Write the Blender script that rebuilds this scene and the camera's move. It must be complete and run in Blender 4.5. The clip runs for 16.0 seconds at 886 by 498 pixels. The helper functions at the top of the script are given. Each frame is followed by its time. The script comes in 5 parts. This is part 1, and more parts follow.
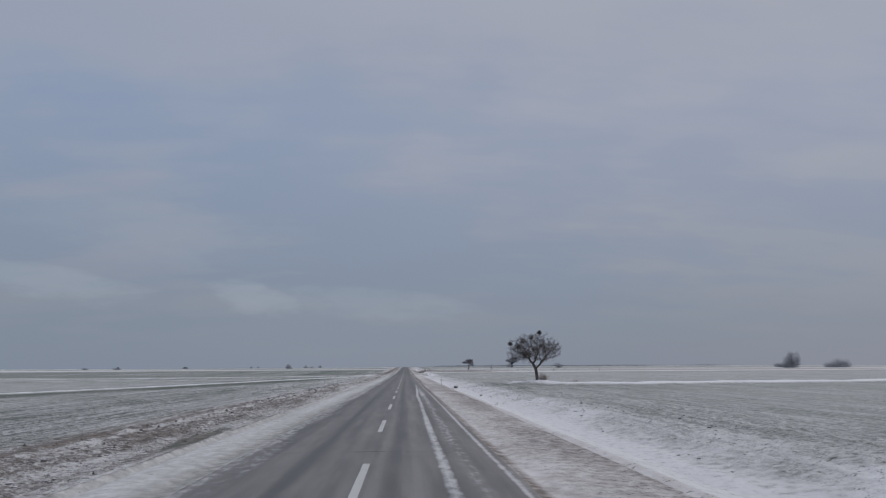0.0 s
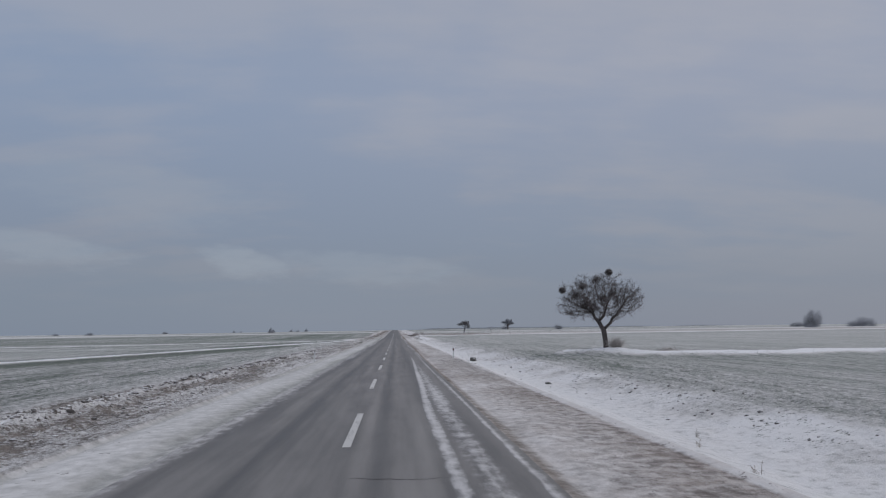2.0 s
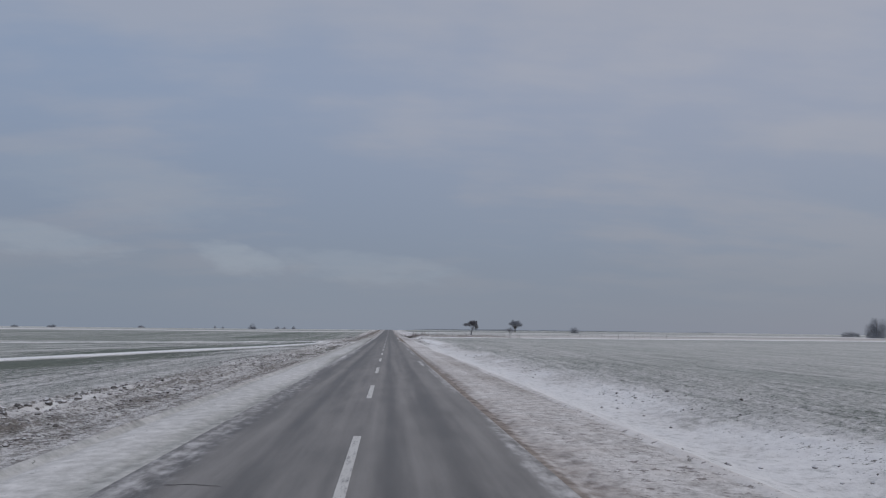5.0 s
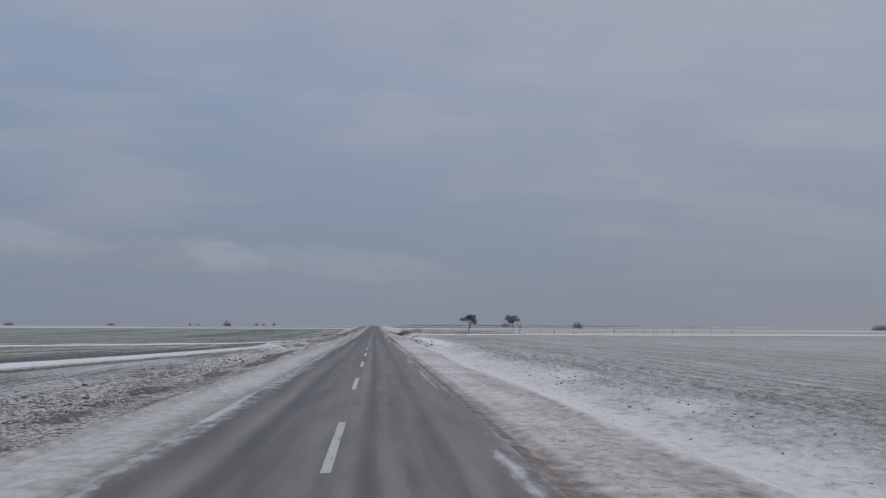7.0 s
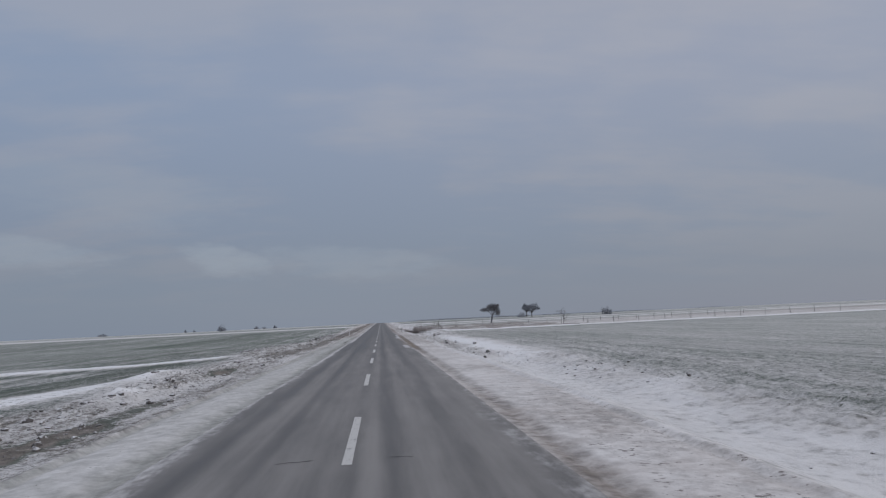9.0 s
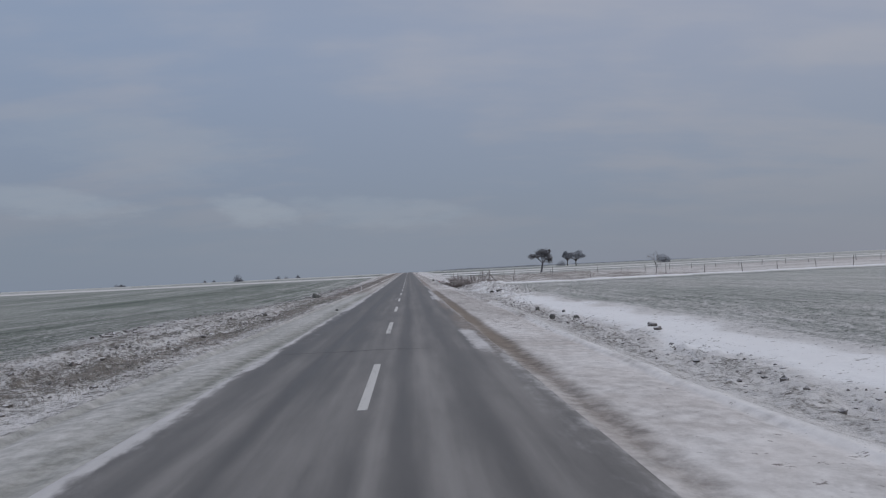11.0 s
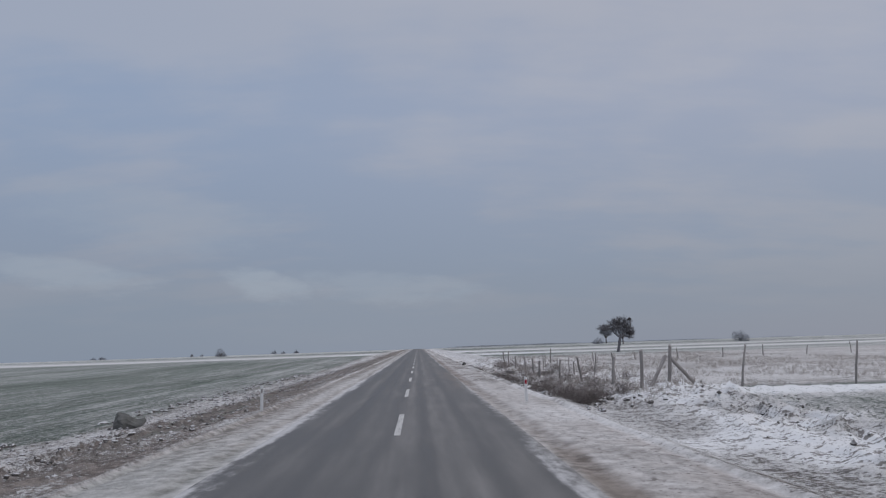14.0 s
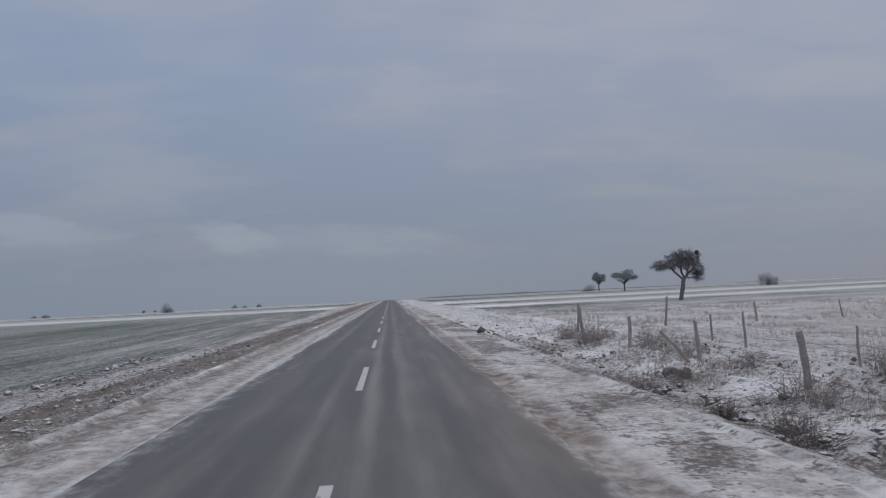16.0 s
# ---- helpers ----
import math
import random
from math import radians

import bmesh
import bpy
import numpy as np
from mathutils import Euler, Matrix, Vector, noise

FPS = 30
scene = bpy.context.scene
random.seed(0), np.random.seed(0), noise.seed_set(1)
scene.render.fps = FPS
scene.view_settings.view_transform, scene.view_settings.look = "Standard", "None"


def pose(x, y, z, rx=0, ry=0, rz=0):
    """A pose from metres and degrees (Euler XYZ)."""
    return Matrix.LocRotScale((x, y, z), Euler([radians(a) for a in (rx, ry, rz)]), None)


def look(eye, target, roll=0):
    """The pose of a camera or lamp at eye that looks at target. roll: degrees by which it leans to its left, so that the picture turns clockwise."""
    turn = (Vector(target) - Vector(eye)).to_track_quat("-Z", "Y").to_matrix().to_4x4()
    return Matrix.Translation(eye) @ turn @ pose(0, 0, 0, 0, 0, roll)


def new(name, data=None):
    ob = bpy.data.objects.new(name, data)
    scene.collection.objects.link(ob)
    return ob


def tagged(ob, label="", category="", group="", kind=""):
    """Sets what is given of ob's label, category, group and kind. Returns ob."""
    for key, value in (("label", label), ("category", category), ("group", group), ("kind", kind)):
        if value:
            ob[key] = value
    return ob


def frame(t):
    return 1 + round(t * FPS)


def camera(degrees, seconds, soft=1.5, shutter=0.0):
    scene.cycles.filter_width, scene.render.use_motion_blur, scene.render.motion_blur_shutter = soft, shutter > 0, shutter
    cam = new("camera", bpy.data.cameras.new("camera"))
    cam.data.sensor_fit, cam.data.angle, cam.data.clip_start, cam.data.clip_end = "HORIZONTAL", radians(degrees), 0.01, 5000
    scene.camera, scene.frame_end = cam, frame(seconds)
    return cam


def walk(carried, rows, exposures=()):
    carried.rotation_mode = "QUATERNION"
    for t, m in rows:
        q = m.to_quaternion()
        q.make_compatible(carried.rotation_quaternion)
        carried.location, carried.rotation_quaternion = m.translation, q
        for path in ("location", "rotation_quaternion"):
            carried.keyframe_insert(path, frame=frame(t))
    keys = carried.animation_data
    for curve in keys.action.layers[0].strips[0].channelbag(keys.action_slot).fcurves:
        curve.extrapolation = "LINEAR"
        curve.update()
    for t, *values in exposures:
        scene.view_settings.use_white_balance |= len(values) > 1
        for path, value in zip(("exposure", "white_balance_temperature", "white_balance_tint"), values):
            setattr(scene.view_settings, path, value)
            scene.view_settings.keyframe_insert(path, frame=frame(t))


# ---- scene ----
cam = camera(63.2, 16.0, soft=1.2, shutter=0.02)
# seconds, place in metres, then turn to the left, look up and lean
ROWS = [
    (0.0, 0.927, -0.14, 2.290, -2.92, 9.48, 0.00),
    (0.3, 0.977, 6.16, 2.290, -2.10, 8.36, 0.19),
    (0.5, 1.000, 10.38, 2.290, -2.98, 7.42, 1.17),
    (0.7, 0.996, 14.63, 2.290, -2.72, 8.06, 0.66),
    (1.0, 0.980, 21.04, 2.290, -1.52, 8.32, -0.71),
    (1.3, 1.005, 27.46, 2.290, -2.63, 6.10, -0.51),
    (1.5, 1.017, 31.73, 2.290, -3.67, 6.28, 0.25),
    (1.7, 1.013, 35.95, 2.290, -3.82, 6.28, 0.75),
    (2.0, 0.977, 42.28, 2.290, -3.75, 6.57, 0.49),
    (2.3, 0.874, 48.71, 2.290, -3.34, 6.53, -0.71),
    (2.5, 0.804, 53.04, 2.290, -3.56, 6.36, -0.91),
    (2.7, 0.760, 57.42, 2.290, -3.41, 6.29, -1.47),
    (3.0, 0.706, 64.00, 2.290, -3.50, 6.84, -1.09),
    (3.3, 0.639, 70.45, 2.290, -3.25, 8.17, -1.62),
    (3.5, 0.604, 74.72, 2.290, -3.10, 8.82, -1.52),
    (3.7, 0.589, 78.98, 2.290, -3.64, 8.19, -0.77),
    (4.0, 0.583, 85.36, 2.290, -3.93, 6.50, -1.35),
    (4.2, 0.582, 89.64, 2.291, -3.64, 7.04, -1.28),
    (6.3, 0.733, 135.24, 2.319, -5.85, 5.83, 0.13),
    (6.5, 0.734, 139.58, 2.322, -5.81, 5.89, 0.29),
    (6.7, 0.731, 143.91, 2.325, -5.19, 6.70, 0.19),
    (7.0, 0.722, 150.43, 2.331, -5.37, 6.34, -0.57),
    (7.3, 0.711, 157.01, 2.344, -5.62, 5.65, 0.70),
    (7.5, 0.697, 161.44, 2.353, -6.12, 5.80, 0.49),
    (7.7, 0.671, 165.92, 2.362, -5.50, 6.35, 0.30),
    (8.0, 0.631, 172.66, 2.375, -5.86, 6.83, 1.06),
    (8.3, 0.613, 179.35, 2.389, -6.40, 5.88, 1.20),
    (8.5, 0.610, 183.80, 2.398, -7.09, 5.86, 1.36),
    (8.7, 0.614, 188.25, 2.407, -7.00, 5.78, 1.75),
    (9.0, 0.630, 194.93, 2.420, -4.89, 5.86, 2.36),
    (9.2, 0.643, 199.40, 2.430, -4.02, 5.82, 1.30),
    (11.3, 0.894, 246.66, 2.578, -2.65, 1.76, 2.50),
    (11.5, 0.910, 251.16, 2.595, -4.08, 2.51, 3.94),
    (11.7, 0.927, 255.66, 2.613, -4.53, 3.50, 4.03),
    (12.0, 0.941, 262.41, 2.640, -4.67, 3.71, 2.74),
    (12.3, 0.920, 269.18, 2.667, -3.84, 4.54, 1.08),
    (12.5, 0.894, 273.67, 2.685, -3.92, 4.37, 2.02),
    (12.7, 0.860, 278.10, 2.703, -3.92, 4.29, 2.05),
    (13.0, 0.798, 284.74, 2.729, -2.82, 5.70, 1.10),
    (13.3, 0.725, 291.49, 2.755, -0.89, 4.91, -0.39),
    (13.5, 0.679, 296.05, 2.774, -0.82, 0.26, 1.64),
    (13.7, 0.639, 300.68, 2.795, -2.59, 0.70, 2.84),
    (14.0, 0.603, 307.66, 2.830, -1.95, 8.05, 1.52),
    (14.3, 0.636, 314.60, 2.866, -2.45, 10.06, -4.17),
    (14.5, 0.665, 319.21, 2.890, -2.79, 9.12, -4.18),
    (14.7, 0.675, 323.78, 2.914, -2.87, 7.73, -3.63),
    (15.0, 0.697, 330.62, 2.949, -2.61, 6.64, -2.48),
    (15.2, 0.750, 335.19, 2.972, -2.83, 5.42, 0.30),
    (15.3, 0.781, 337.49, 2.984, -2.46, 3.98, 1.59),
    (15.5, 0.832, 342.12, 3.009, -3.24, 3.86, 3.32),
    (15.7, 0.850, 346.83, 3.036, -3.82, 4.14, 2.64),
    (16.0, 0.858, 353.95, 3.078, -4.17, 4.08, 2.49),
]
walk(cam, [(t, pose(x, y, z, 90 + up, lean, turn)) for t, x, y, z, turn, up, lean in ROWS],
     [(0.0, 0.0), (13.2, 0.0), (14.0, 0.13), (14.5, 0.12), (15.2, 0.03), (16.0, 0.03)])

# ---- world, sun ----
world = bpy.data.worlds.new("overcast_sky")
scene.world = world
ZENITH = 2.0
world.use_nodes = True


class Nodes:
    """Short hand for building a node tree."""

    def __init__(self, tree):
        self.tree = tree
        tree.nodes.clear()

    def add(self, kind, props=None, **inputs):
        n = self.tree.nodes.new(kind)
        props = props or {}
        if "operation" in props:
            n.operation = props["operation"]
        if "use_clamp" in props:
            n.use_clamp = props["use_clamp"]
        if "data_type" in props:
            n.data_type = props["data_type"]
        if "interpolation_type" in props:
            n.interpolation_type = props["interpolation_type"]
        if "attribute_name" in props:
            n.attribute_name = props["attribute_name"]
        if "sky_type" in props:
            n.sky_type, n.sun_disc = props["sky_type"], False
            n.sun_elevation, n.sun_rotation = props["sun_elevation"], props["sun_rotation"]
        for k, v in inputs.items():
            self.set(n, k, v)
        return n

    def set(self, n, key, v):
        sock = n.inputs[int(key[1:])] if key[0] == "i" and key[1:].isdigit() else n.inputs[key.replace("_", " ")]
        if isinstance(v, bpy.types.NodeSocket):
            self.tree.links.new(v, sock)
        elif hasattr(v, "__len__") and len(v) == 3 and sock.type == "RGBA":
            sock.default_value = (*v, 1)
        else:
            sock.default_value = v

    def math(self, op, a, b=0.0, c=0.0, clamp=False):
        return self.add("ShaderNodeMath", {"operation": op, "use_clamp": clamp}, i0=a, i1=b, i2=c).outputs[0]

    def vec(self, op, a, b):
        return self.add("ShaderNodeVectorMath", {"operation": op}, i0=a, i1=b).outputs[0]

    def mix(self, fac, a, b):
        return self.add("ShaderNodeMix", {"data_type": "RGBA"}, i0=fac, i6=a, i7=b).outputs[2]

    def noise(self, vector, scale, detail=4.0, rough=0.55):
        return self.add("ShaderNodeTexNoise", Vector=vector, Scale=scale, Detail=detail, Roughness=rough).outputs[0]

    def ramp(self, fac, lo, hi, a=0.0, b=1.0):
        return self.add("ShaderNodeMapRange", {"interpolation_type": "SMOOTHSTEP"}, i0=fac, i1=lo, i2=hi, i3=a, i4=b).outputs[0]


w = Nodes(world.node_tree)
co = w.add("ShaderNodeTexCoord").outputs["Generated"]
xyz = w.add("ShaderNodeSeparateXYZ", i0=co)
dx, dy, dz = xyz.outputs
nishita = w.add("ShaderNodeTexSky", {"sky_type": "NISHITA", "sun_disc": False, "sun_elevation": radians(38), "sun_rotation": radians(70)})
# cloud deck seen in perspective: the higher, the larger the patches
den = w.math("ADD", w.math("MAXIMUM", dz, 0.0), 0.22)
flat = w.add("ShaderNodeCombineXYZ", i0=w.math("DIVIDE", dx, den), i1=w.math("DIVIDE", dy, den), i2=3.7).outputs[0]
big = w.noise(flat, 0.95, 3.0, 0.5)
fine = w.noise(flat, 2.6, 4.0, 0.5)
patch = w.math("ADD", w.math("MULTIPLY", big, 0.65), w.math("MULTIPLY", fine, 0.35))
streaky = w.add("ShaderNodeMapping", Vector=flat, Rotation=(0, 0, radians(24)), Scale=(0.55, 1.5, 1.0)).outputs[0]
patch = w.math("ADD", patch, w.math("MULTIPLY", w.math("SUBTRACT", w.noise(streaky, 2.3, 5.0, 0.55), 0.5), 0.55))
cover = w.ramp(patch, 0.40, 0.62)
up = w.math("MAXIMUM", dz, 0.0)
glow = w.ramp(w.math("ADD", dx, w.math("MULTIPLY", up, 0.6)), -0.35, 0.70)
low_col = w.mix(glow, (0.203, 0.240, 0.308), (0.219, 0.240, 0.299))
low_col = w.mix(w.ramp(w.math("ABSOLUTE", w.math("ADD", dx, 0.06)), 0.0, 0.42, 0.5, 0.0), low_col, (0.232, 0.262, 0.325))
blue = w.mix(w.ramp(up, 0.02, 0.36), (0.212, 0.248, 0.318), w.mix(glow, (0.245, 0.305, 0.425), (0.300, 0.330, 0.420)))
grey = w.mix(w.ramp(up, 0.02, 0.36), (0.245, 0.264, 0.318), w.mix(glow, (0.302, 0.338, 0.428), (0.352, 0.365, 0.428)))
deck = w.mix(cover, blue, grey)
deck = w.mix(w.ramp(w.math("ADD", up, w.math("MULTIPLY", w.math("SUBTRACT", fine, 0.5), 0.06)), 0.005, 0.14), low_col, deck)


def bank(az, el, wide, tall):
    """A pale cloud bank low over the land: a rounded crest above, fraying out below and to the sides."""
    u = w.math("DIVIDE", w.math("SUBTRACT", dx, az), wide)
    v = w.math("DIVIDE", w.math("ADD", w.math("SUBTRACT", dz, el), w.math("MULTIPLY", u, 0.012)), tall)
    v = w.math("MAXIMUM", w.math("MULTIPLY", v, 1.7), w.math("MULTIPLY", v, -0.8))
    r = w.math("ADD", w.math("MULTIPLY", u, u), w.math("MULTIPLY", v, v))
    r = w.math("ADD", r, w.math("MULTIPLY", w.math("SUBTRACT", w.noise(flat, 7.5, 5.0, 0.6), 0.5), 2.0))
    return w.ramp(r, 0.0, 1.25, 1.0, 0.0)


pale = w.math("MAXIMUM", bank(-0.20, 0.100, 0.060, 0.024), w.math("MULTIPLY", bank(-0.43, 0.112, 0.10, 0.024), 0.85))
pale = w.math("MAXIMUM", pale, w.math("MULTIPLY", bank(-0.04, 0.096, 0.14, 0.026), 0.55))
pale = w.math("MULTIPLY", w.math("MAXIMUM", pale, w.math("MULTIPLY", bank(-0.33, 0.190, 0.16, 0.05), 0.45)), w.ramp(dy, 0.0, 0.3))
deck = w.mix(w.math("MULTIPLY", pale, 0.62), deck, (0.300, 0.338, 0.400))
# an overcast sky is brighter overhead than at the horizon
zen = w.ramp(up, 0.42, 0.95, 1.0, ZENITH)
deck = w.vec("MULTIPLY", deck, w.add("ShaderNodeCombineXYZ", i0=zen, i1=zen, i2=zen).outputs[0])
deck = w.vec("MULTIPLY", deck, w.mix(w.ramp(up, 0.42, 0.80), (0.985, 1.0, 1.0), (1.05, 1.0, 0.93)))
sky_part = w.vec("MULTIPLY", nishita.outputs[0], (0.004, 0.004, 0.004))
total = w.vec("ADD", deck, sky_part)
bg = w.add("ShaderNodeBackground", Color=total, Strength=1.0)
w.add("ShaderNodeOutputWorld", Surface=bg.outputs[0])

sun = new("sun", bpy.data.lights.new("sun", "SUN"))
sun.data.energy, sun.data.angle, sun.data.color = 0.5, radians(20), (1.0, 0.93, 0.84)
sun.matrix_world = look((0, 0, 0), (-math.sin(radians(70)) * math.cos(radians(38)), -math.cos(radians(70)) * math.cos(radians(38)), -math.sin(radians(38))))


# ---- noise and land form ----
def lattice(ix, iy, seed):
    h = (ix.astype(np.int64) * 374761393 + iy.astype(np.int64) * 668265263 + seed * 974634777) & 0xFFFFFFFF
    h = ((h ^ (h >> 13)) * 1274126177) & 0xFFFFFFFF
    h = ((h ^ (h >> 16)) * 2246822519) & 0xFFFFFFFF
    return ((h ^ (h >> 15)) & 0xFFFF) / 65535.0


def vnoise(x, y, seed=0):
    x, y = np.broadcast_arrays(np.asarray(x, float), np.asarray(y, float))
    ix, iy = np.floor(x), np.floor(y)
    fx, fy = x - ix, y - iy
    fx, fy = fx * fx * (3 - 2 * fx), fy * fy * (3 - 2 * fy)
    a, b = lattice(ix, iy, seed), lattice(ix + 1, iy, seed)
    c, d = lattice(ix, iy + 1, seed), lattice(ix + 1, iy + 1, seed)
    return (a * (1 - fx) + b * fx) * (1 - fy) + (c * (1 - fx) + d * fx) * fy


def fbm(x, y, seed=0, octaves=3):
    out, amp, tot = 0, 1.0, 0.0
    for k in range(octaves):
        out = out + amp * vnoise(x * 2 ** k, y * 2 ** k, seed + 11 * k)
        tot += amp
        amp *= 0.5
    return out / tot


def step(v, lo, hi):
    t = np.clip((v - lo) / (hi - lo), 0, 1)
    return t * t * (3 - 2 * t)


def bump(v, mid, half):
    return np.clip(1 - np.abs(v - mid) / half, 0, 1) ** 1.0


RISE_Y = [-3000, 60, 110, 150, 200, 250, 300, 350, 400, 500, 600, 700, 900, 1300, 3200]
RISE_Z = [0, 0, 0.005, 0.04, 0.14, 0.30, 0.50, 0.76, 1.12, 1.95, 2.8, 3.6, 4.9, 5.5, 4.0]


def rise(y):
    """The road's level along its way."""
    return np.interp(y, RISE_Y, RISE_Z)


def cross(x):
    s = np.sign(x) * np.maximum(np.abs(x) - 12, 0)
    return np.where(s > 0, 0.0078, 0.0095) * 400 * np.tanh(s / 400)


# field balks, where drifted snow lies: (x, y) lines
BALK_A = [(-9, 238), (-20, 197), (-27, 164), (-36, 110), (-44, 70), (-62, -20), (-90, -160)]
BALK_B = [(-9, 262), (-27, 252), (-60, 234), (-99, 221), (-180, 200), (-400, 150)]
BALK_C = [(18.5, 112), (24, 104), (33, 101), (60, 102), (120, 112), (400, 150)]
BALK_D = [(8.5, 338), (14, 337), (40, 336), (100, 330), (300, 320), (700, 300)]


def off_line(x, y, line):
    best = np.full(np.shape(x), 1e9)
    for (ax, ay), (bx, by) in zip(line[:-1], line[1:]):
        ux, uy = bx - ax, by - ay
        t = np.clip(((x - ax) * ux + (y - ay) * uy) / (ux * ux + uy * uy), 0, 1)
        best = np.minimum(best, np.hypot(x - ax - t * ux, y - ay - t * uy))
    return best


RIGHT_X = [3.3, 3.45, 3.8, 4.15, 5.2, 6.2, 6.42, 6.6, 6.9, 7.6, 8.8, 10.2, 12.6, 14.5]
RIGHT_DEEP = [-0.07, -0.03, -0.075, -0.03, -0.04, -0.06, -0.08, -0.01, -0.10, -0.42, -0.70, -0.62, -0.14, 0.0]
RIGHT_FLAT = [-0.07, -0.03, -0.085, -0.03, -0.04, -0.06, -0.10, 0.00, -0.08, -0.26, -0.20, -0.02, 0.04, 0.0]
LEFT_X = [3.3, 3.45, 3.75, 4.1, 4.9, 5.25, 5.4, 5.6, 5.9, 6.8, 7.8, 8.8, 10.0, 11.5]
LEFT_Z = [-0.07, -0.02, -0.06, -0.02, -0.03, -0.06, -0.11, 0.01, -0.09, -0.12, -0.10, -0.02, 0.02, 0.0]


def verge_in(y):
    """How far the lip of the right shoulder comes in towards the road."""
    return np.interp(y, [182, 195, 204, 215, 238, 254, 268, 282, 292, 305, 338], [0.0, 0.45, 0.3, 0.1, 0.0, 0.5, 0.4, 0.05, 0.1, 0.3, 0.35])


def land(x, y, rough=True):
    x, y = np.broadcast_arrays(np.asarray(x, float), np.asarray(y, float))
    z = rise(y) + cross(x)
    deep = np.interp(y, [0, 130, 190, 240, 330, 342, 420, 460], [1, 1, 0.7, 0.15, 0.15, 0.5, 0.5, 0.6])
    wob = (fbm(y * 0.12, x * 0.05, 5) - 0.5) * 0.5
    xr = np.where(x > 4.6, x + (wob * np.interp(y, [320, 340], [1, 0.4]) + verge_in(y)) * step(x, 4.6, 6.0), x)
    right = np.interp(xr, RIGHT_X, RIGHT_DEEP) * deep + np.interp(xr, RIGHT_X, RIGHT_FLAT) * (1 - deep)
    xl = np.where(x < -4.6, -x + wob * step(-x, 4.6, 5.6), -x)
    left = np.interp(xl, LEFT_X, LEFT_Z) - np.interp(y, [0, 200, 290, 328, 420, 520], [0.05, 0.15, 0.45, 0.82, 0.82, 0.15]) * step(xl, 6.4, np.interp(y, [285, 328], [20, 12.6])) * (1 - step(xl, 60, 160))
    left = left - 0.14 * bump(xl, 9.4, 2.6) * step(y, 308, 328)
    z = z + np.where(x > 0, right, left)
    # drifts on the balks
    for line, tall, half in ((BALK_A, 0.14, 2.2), (BALK_B, 0.16, 2.6), (BALK_C, 0.40, 1.7), (BALK_D, 0.26, 2.0)):
        d = off_line(x, y, line)
        z = z + tall * np.exp(-(d / half) ** 2) * (0.6 + 0.8 * fbm(x * 0.3, y * 0.3, 7))
    z = z + 0.30 * np.exp(-(((x - 21.5) / 3.0) ** 2 + ((y - 109) / 2.6) ** 2))
    z = z + 0.45 * np.exp(-(((x - 10.5) / 2.6) ** 2 + ((y - 336) / 3.0) ** 2))
    z = z + 0.38 * np.exp(-(((x - 8.5) / 0.9) ** 2 + ((y - 391.8) / 2.2) ** 2))
    z = z + 0.24 * np.exp(-(((x + 8.9) / 0.9) ** 2 + ((y - 223) / 3.0) ** 2)) + 0.26 * np.exp(-(((x + 10.8) / 1.2) ** 2 + ((y - 233) / 3.5) ** 2))
    # a ploughed-up ridge along the left bank
    z = z + 0.08 * np.exp(-((x + 9.25) / 0.40) ** 2) * (0.35 + 1.3 * fbm(y * 0.5, x * 0.1, 38, 2)) * step(y, 45, 65) * (1 - step(y, 132, 146))
    if rough:
        ax = np.abs(x)
        clod = 0.95 * bump(-x, 8.6, 3.2) * np.interp(y, [308, 328], [1, 1.0]) + 0.8 * bump(-x, 10.0, 4.5) * step(y, 250, 264) * (1 - step(y, 335, 350)) + 0.9 * bump(x, np.interp(y, [60, 235, 250, 292, 314], [11.5, 11.5, 8.3, 8.3, 11.5]), np.interp(y, [235, 250, 292, 314], [3.2, 1.8, 1.8, 3.2])) * np.interp(y, [0, 180, 240, 290, 304, 520], [0.4, 0.7, 1.2, 1.2, 2.3, 1.8]) + 0.5 * bump(x, 15.5, 5.0) + 1.5 * bump(x, 8.0, 1.5) * step(y, 330, 340) + 0.22 * step(ax, 12, 14) * (1 - step(ax, 60, 120))
        z = z + clod * 0.22 * (fbm(x * 1.7, y * 1.5, 21, 3) - 0.5)
        z = z + clod * 0.14 * np.maximum(fbm(x * 3.1, y * 2.6, 23, 2) - 0.52, 0) * 3
        z = z + 0.22 * bump(x, 8.6, 2.6) * (fbm(x * 0.5, y * 0.35, 35, 3) - 0.5) * np.interp(y, [0, 335, 345], [1, 1, 0])
        edge = step(ax, 3.45, 4.2) * (1 - step(ax, 6.0, 7.0))
        z = z + edge * 0.035 * (fbm(x * 1.9, y * 0.45, 31, 3) - 0.5)
        z = z + edge * 0.012 * (fbm(x * 5, y * 3.0, 33, 2) - 0.5)
        z = z + 0.30 * np.exp(-(off_line(x, y, BALK_C) / 1.8) ** 2) * (fbm(x * 1.1, y * 1.1, 99, 3) - 0.5)
        z = z + 0.5 * step(ax, 60, 400) * (fbm(x * 0.012, y * 0.012, 41, 3) - 0.5)
    return z


# ---- materials ----
def material(name):
    m = bpy.data.materials.new(name)
    m.use_nodes = True
    n = Nodes(m.node_tree)
    out = n.add("ShaderNodeOutputMaterial")
    bsdf = n.add("ShaderNodeBsdfPrincipled")
    m.node_tree.links.new(bsdf.outputs[0], out.inputs[0])
    return m, n, bsdf


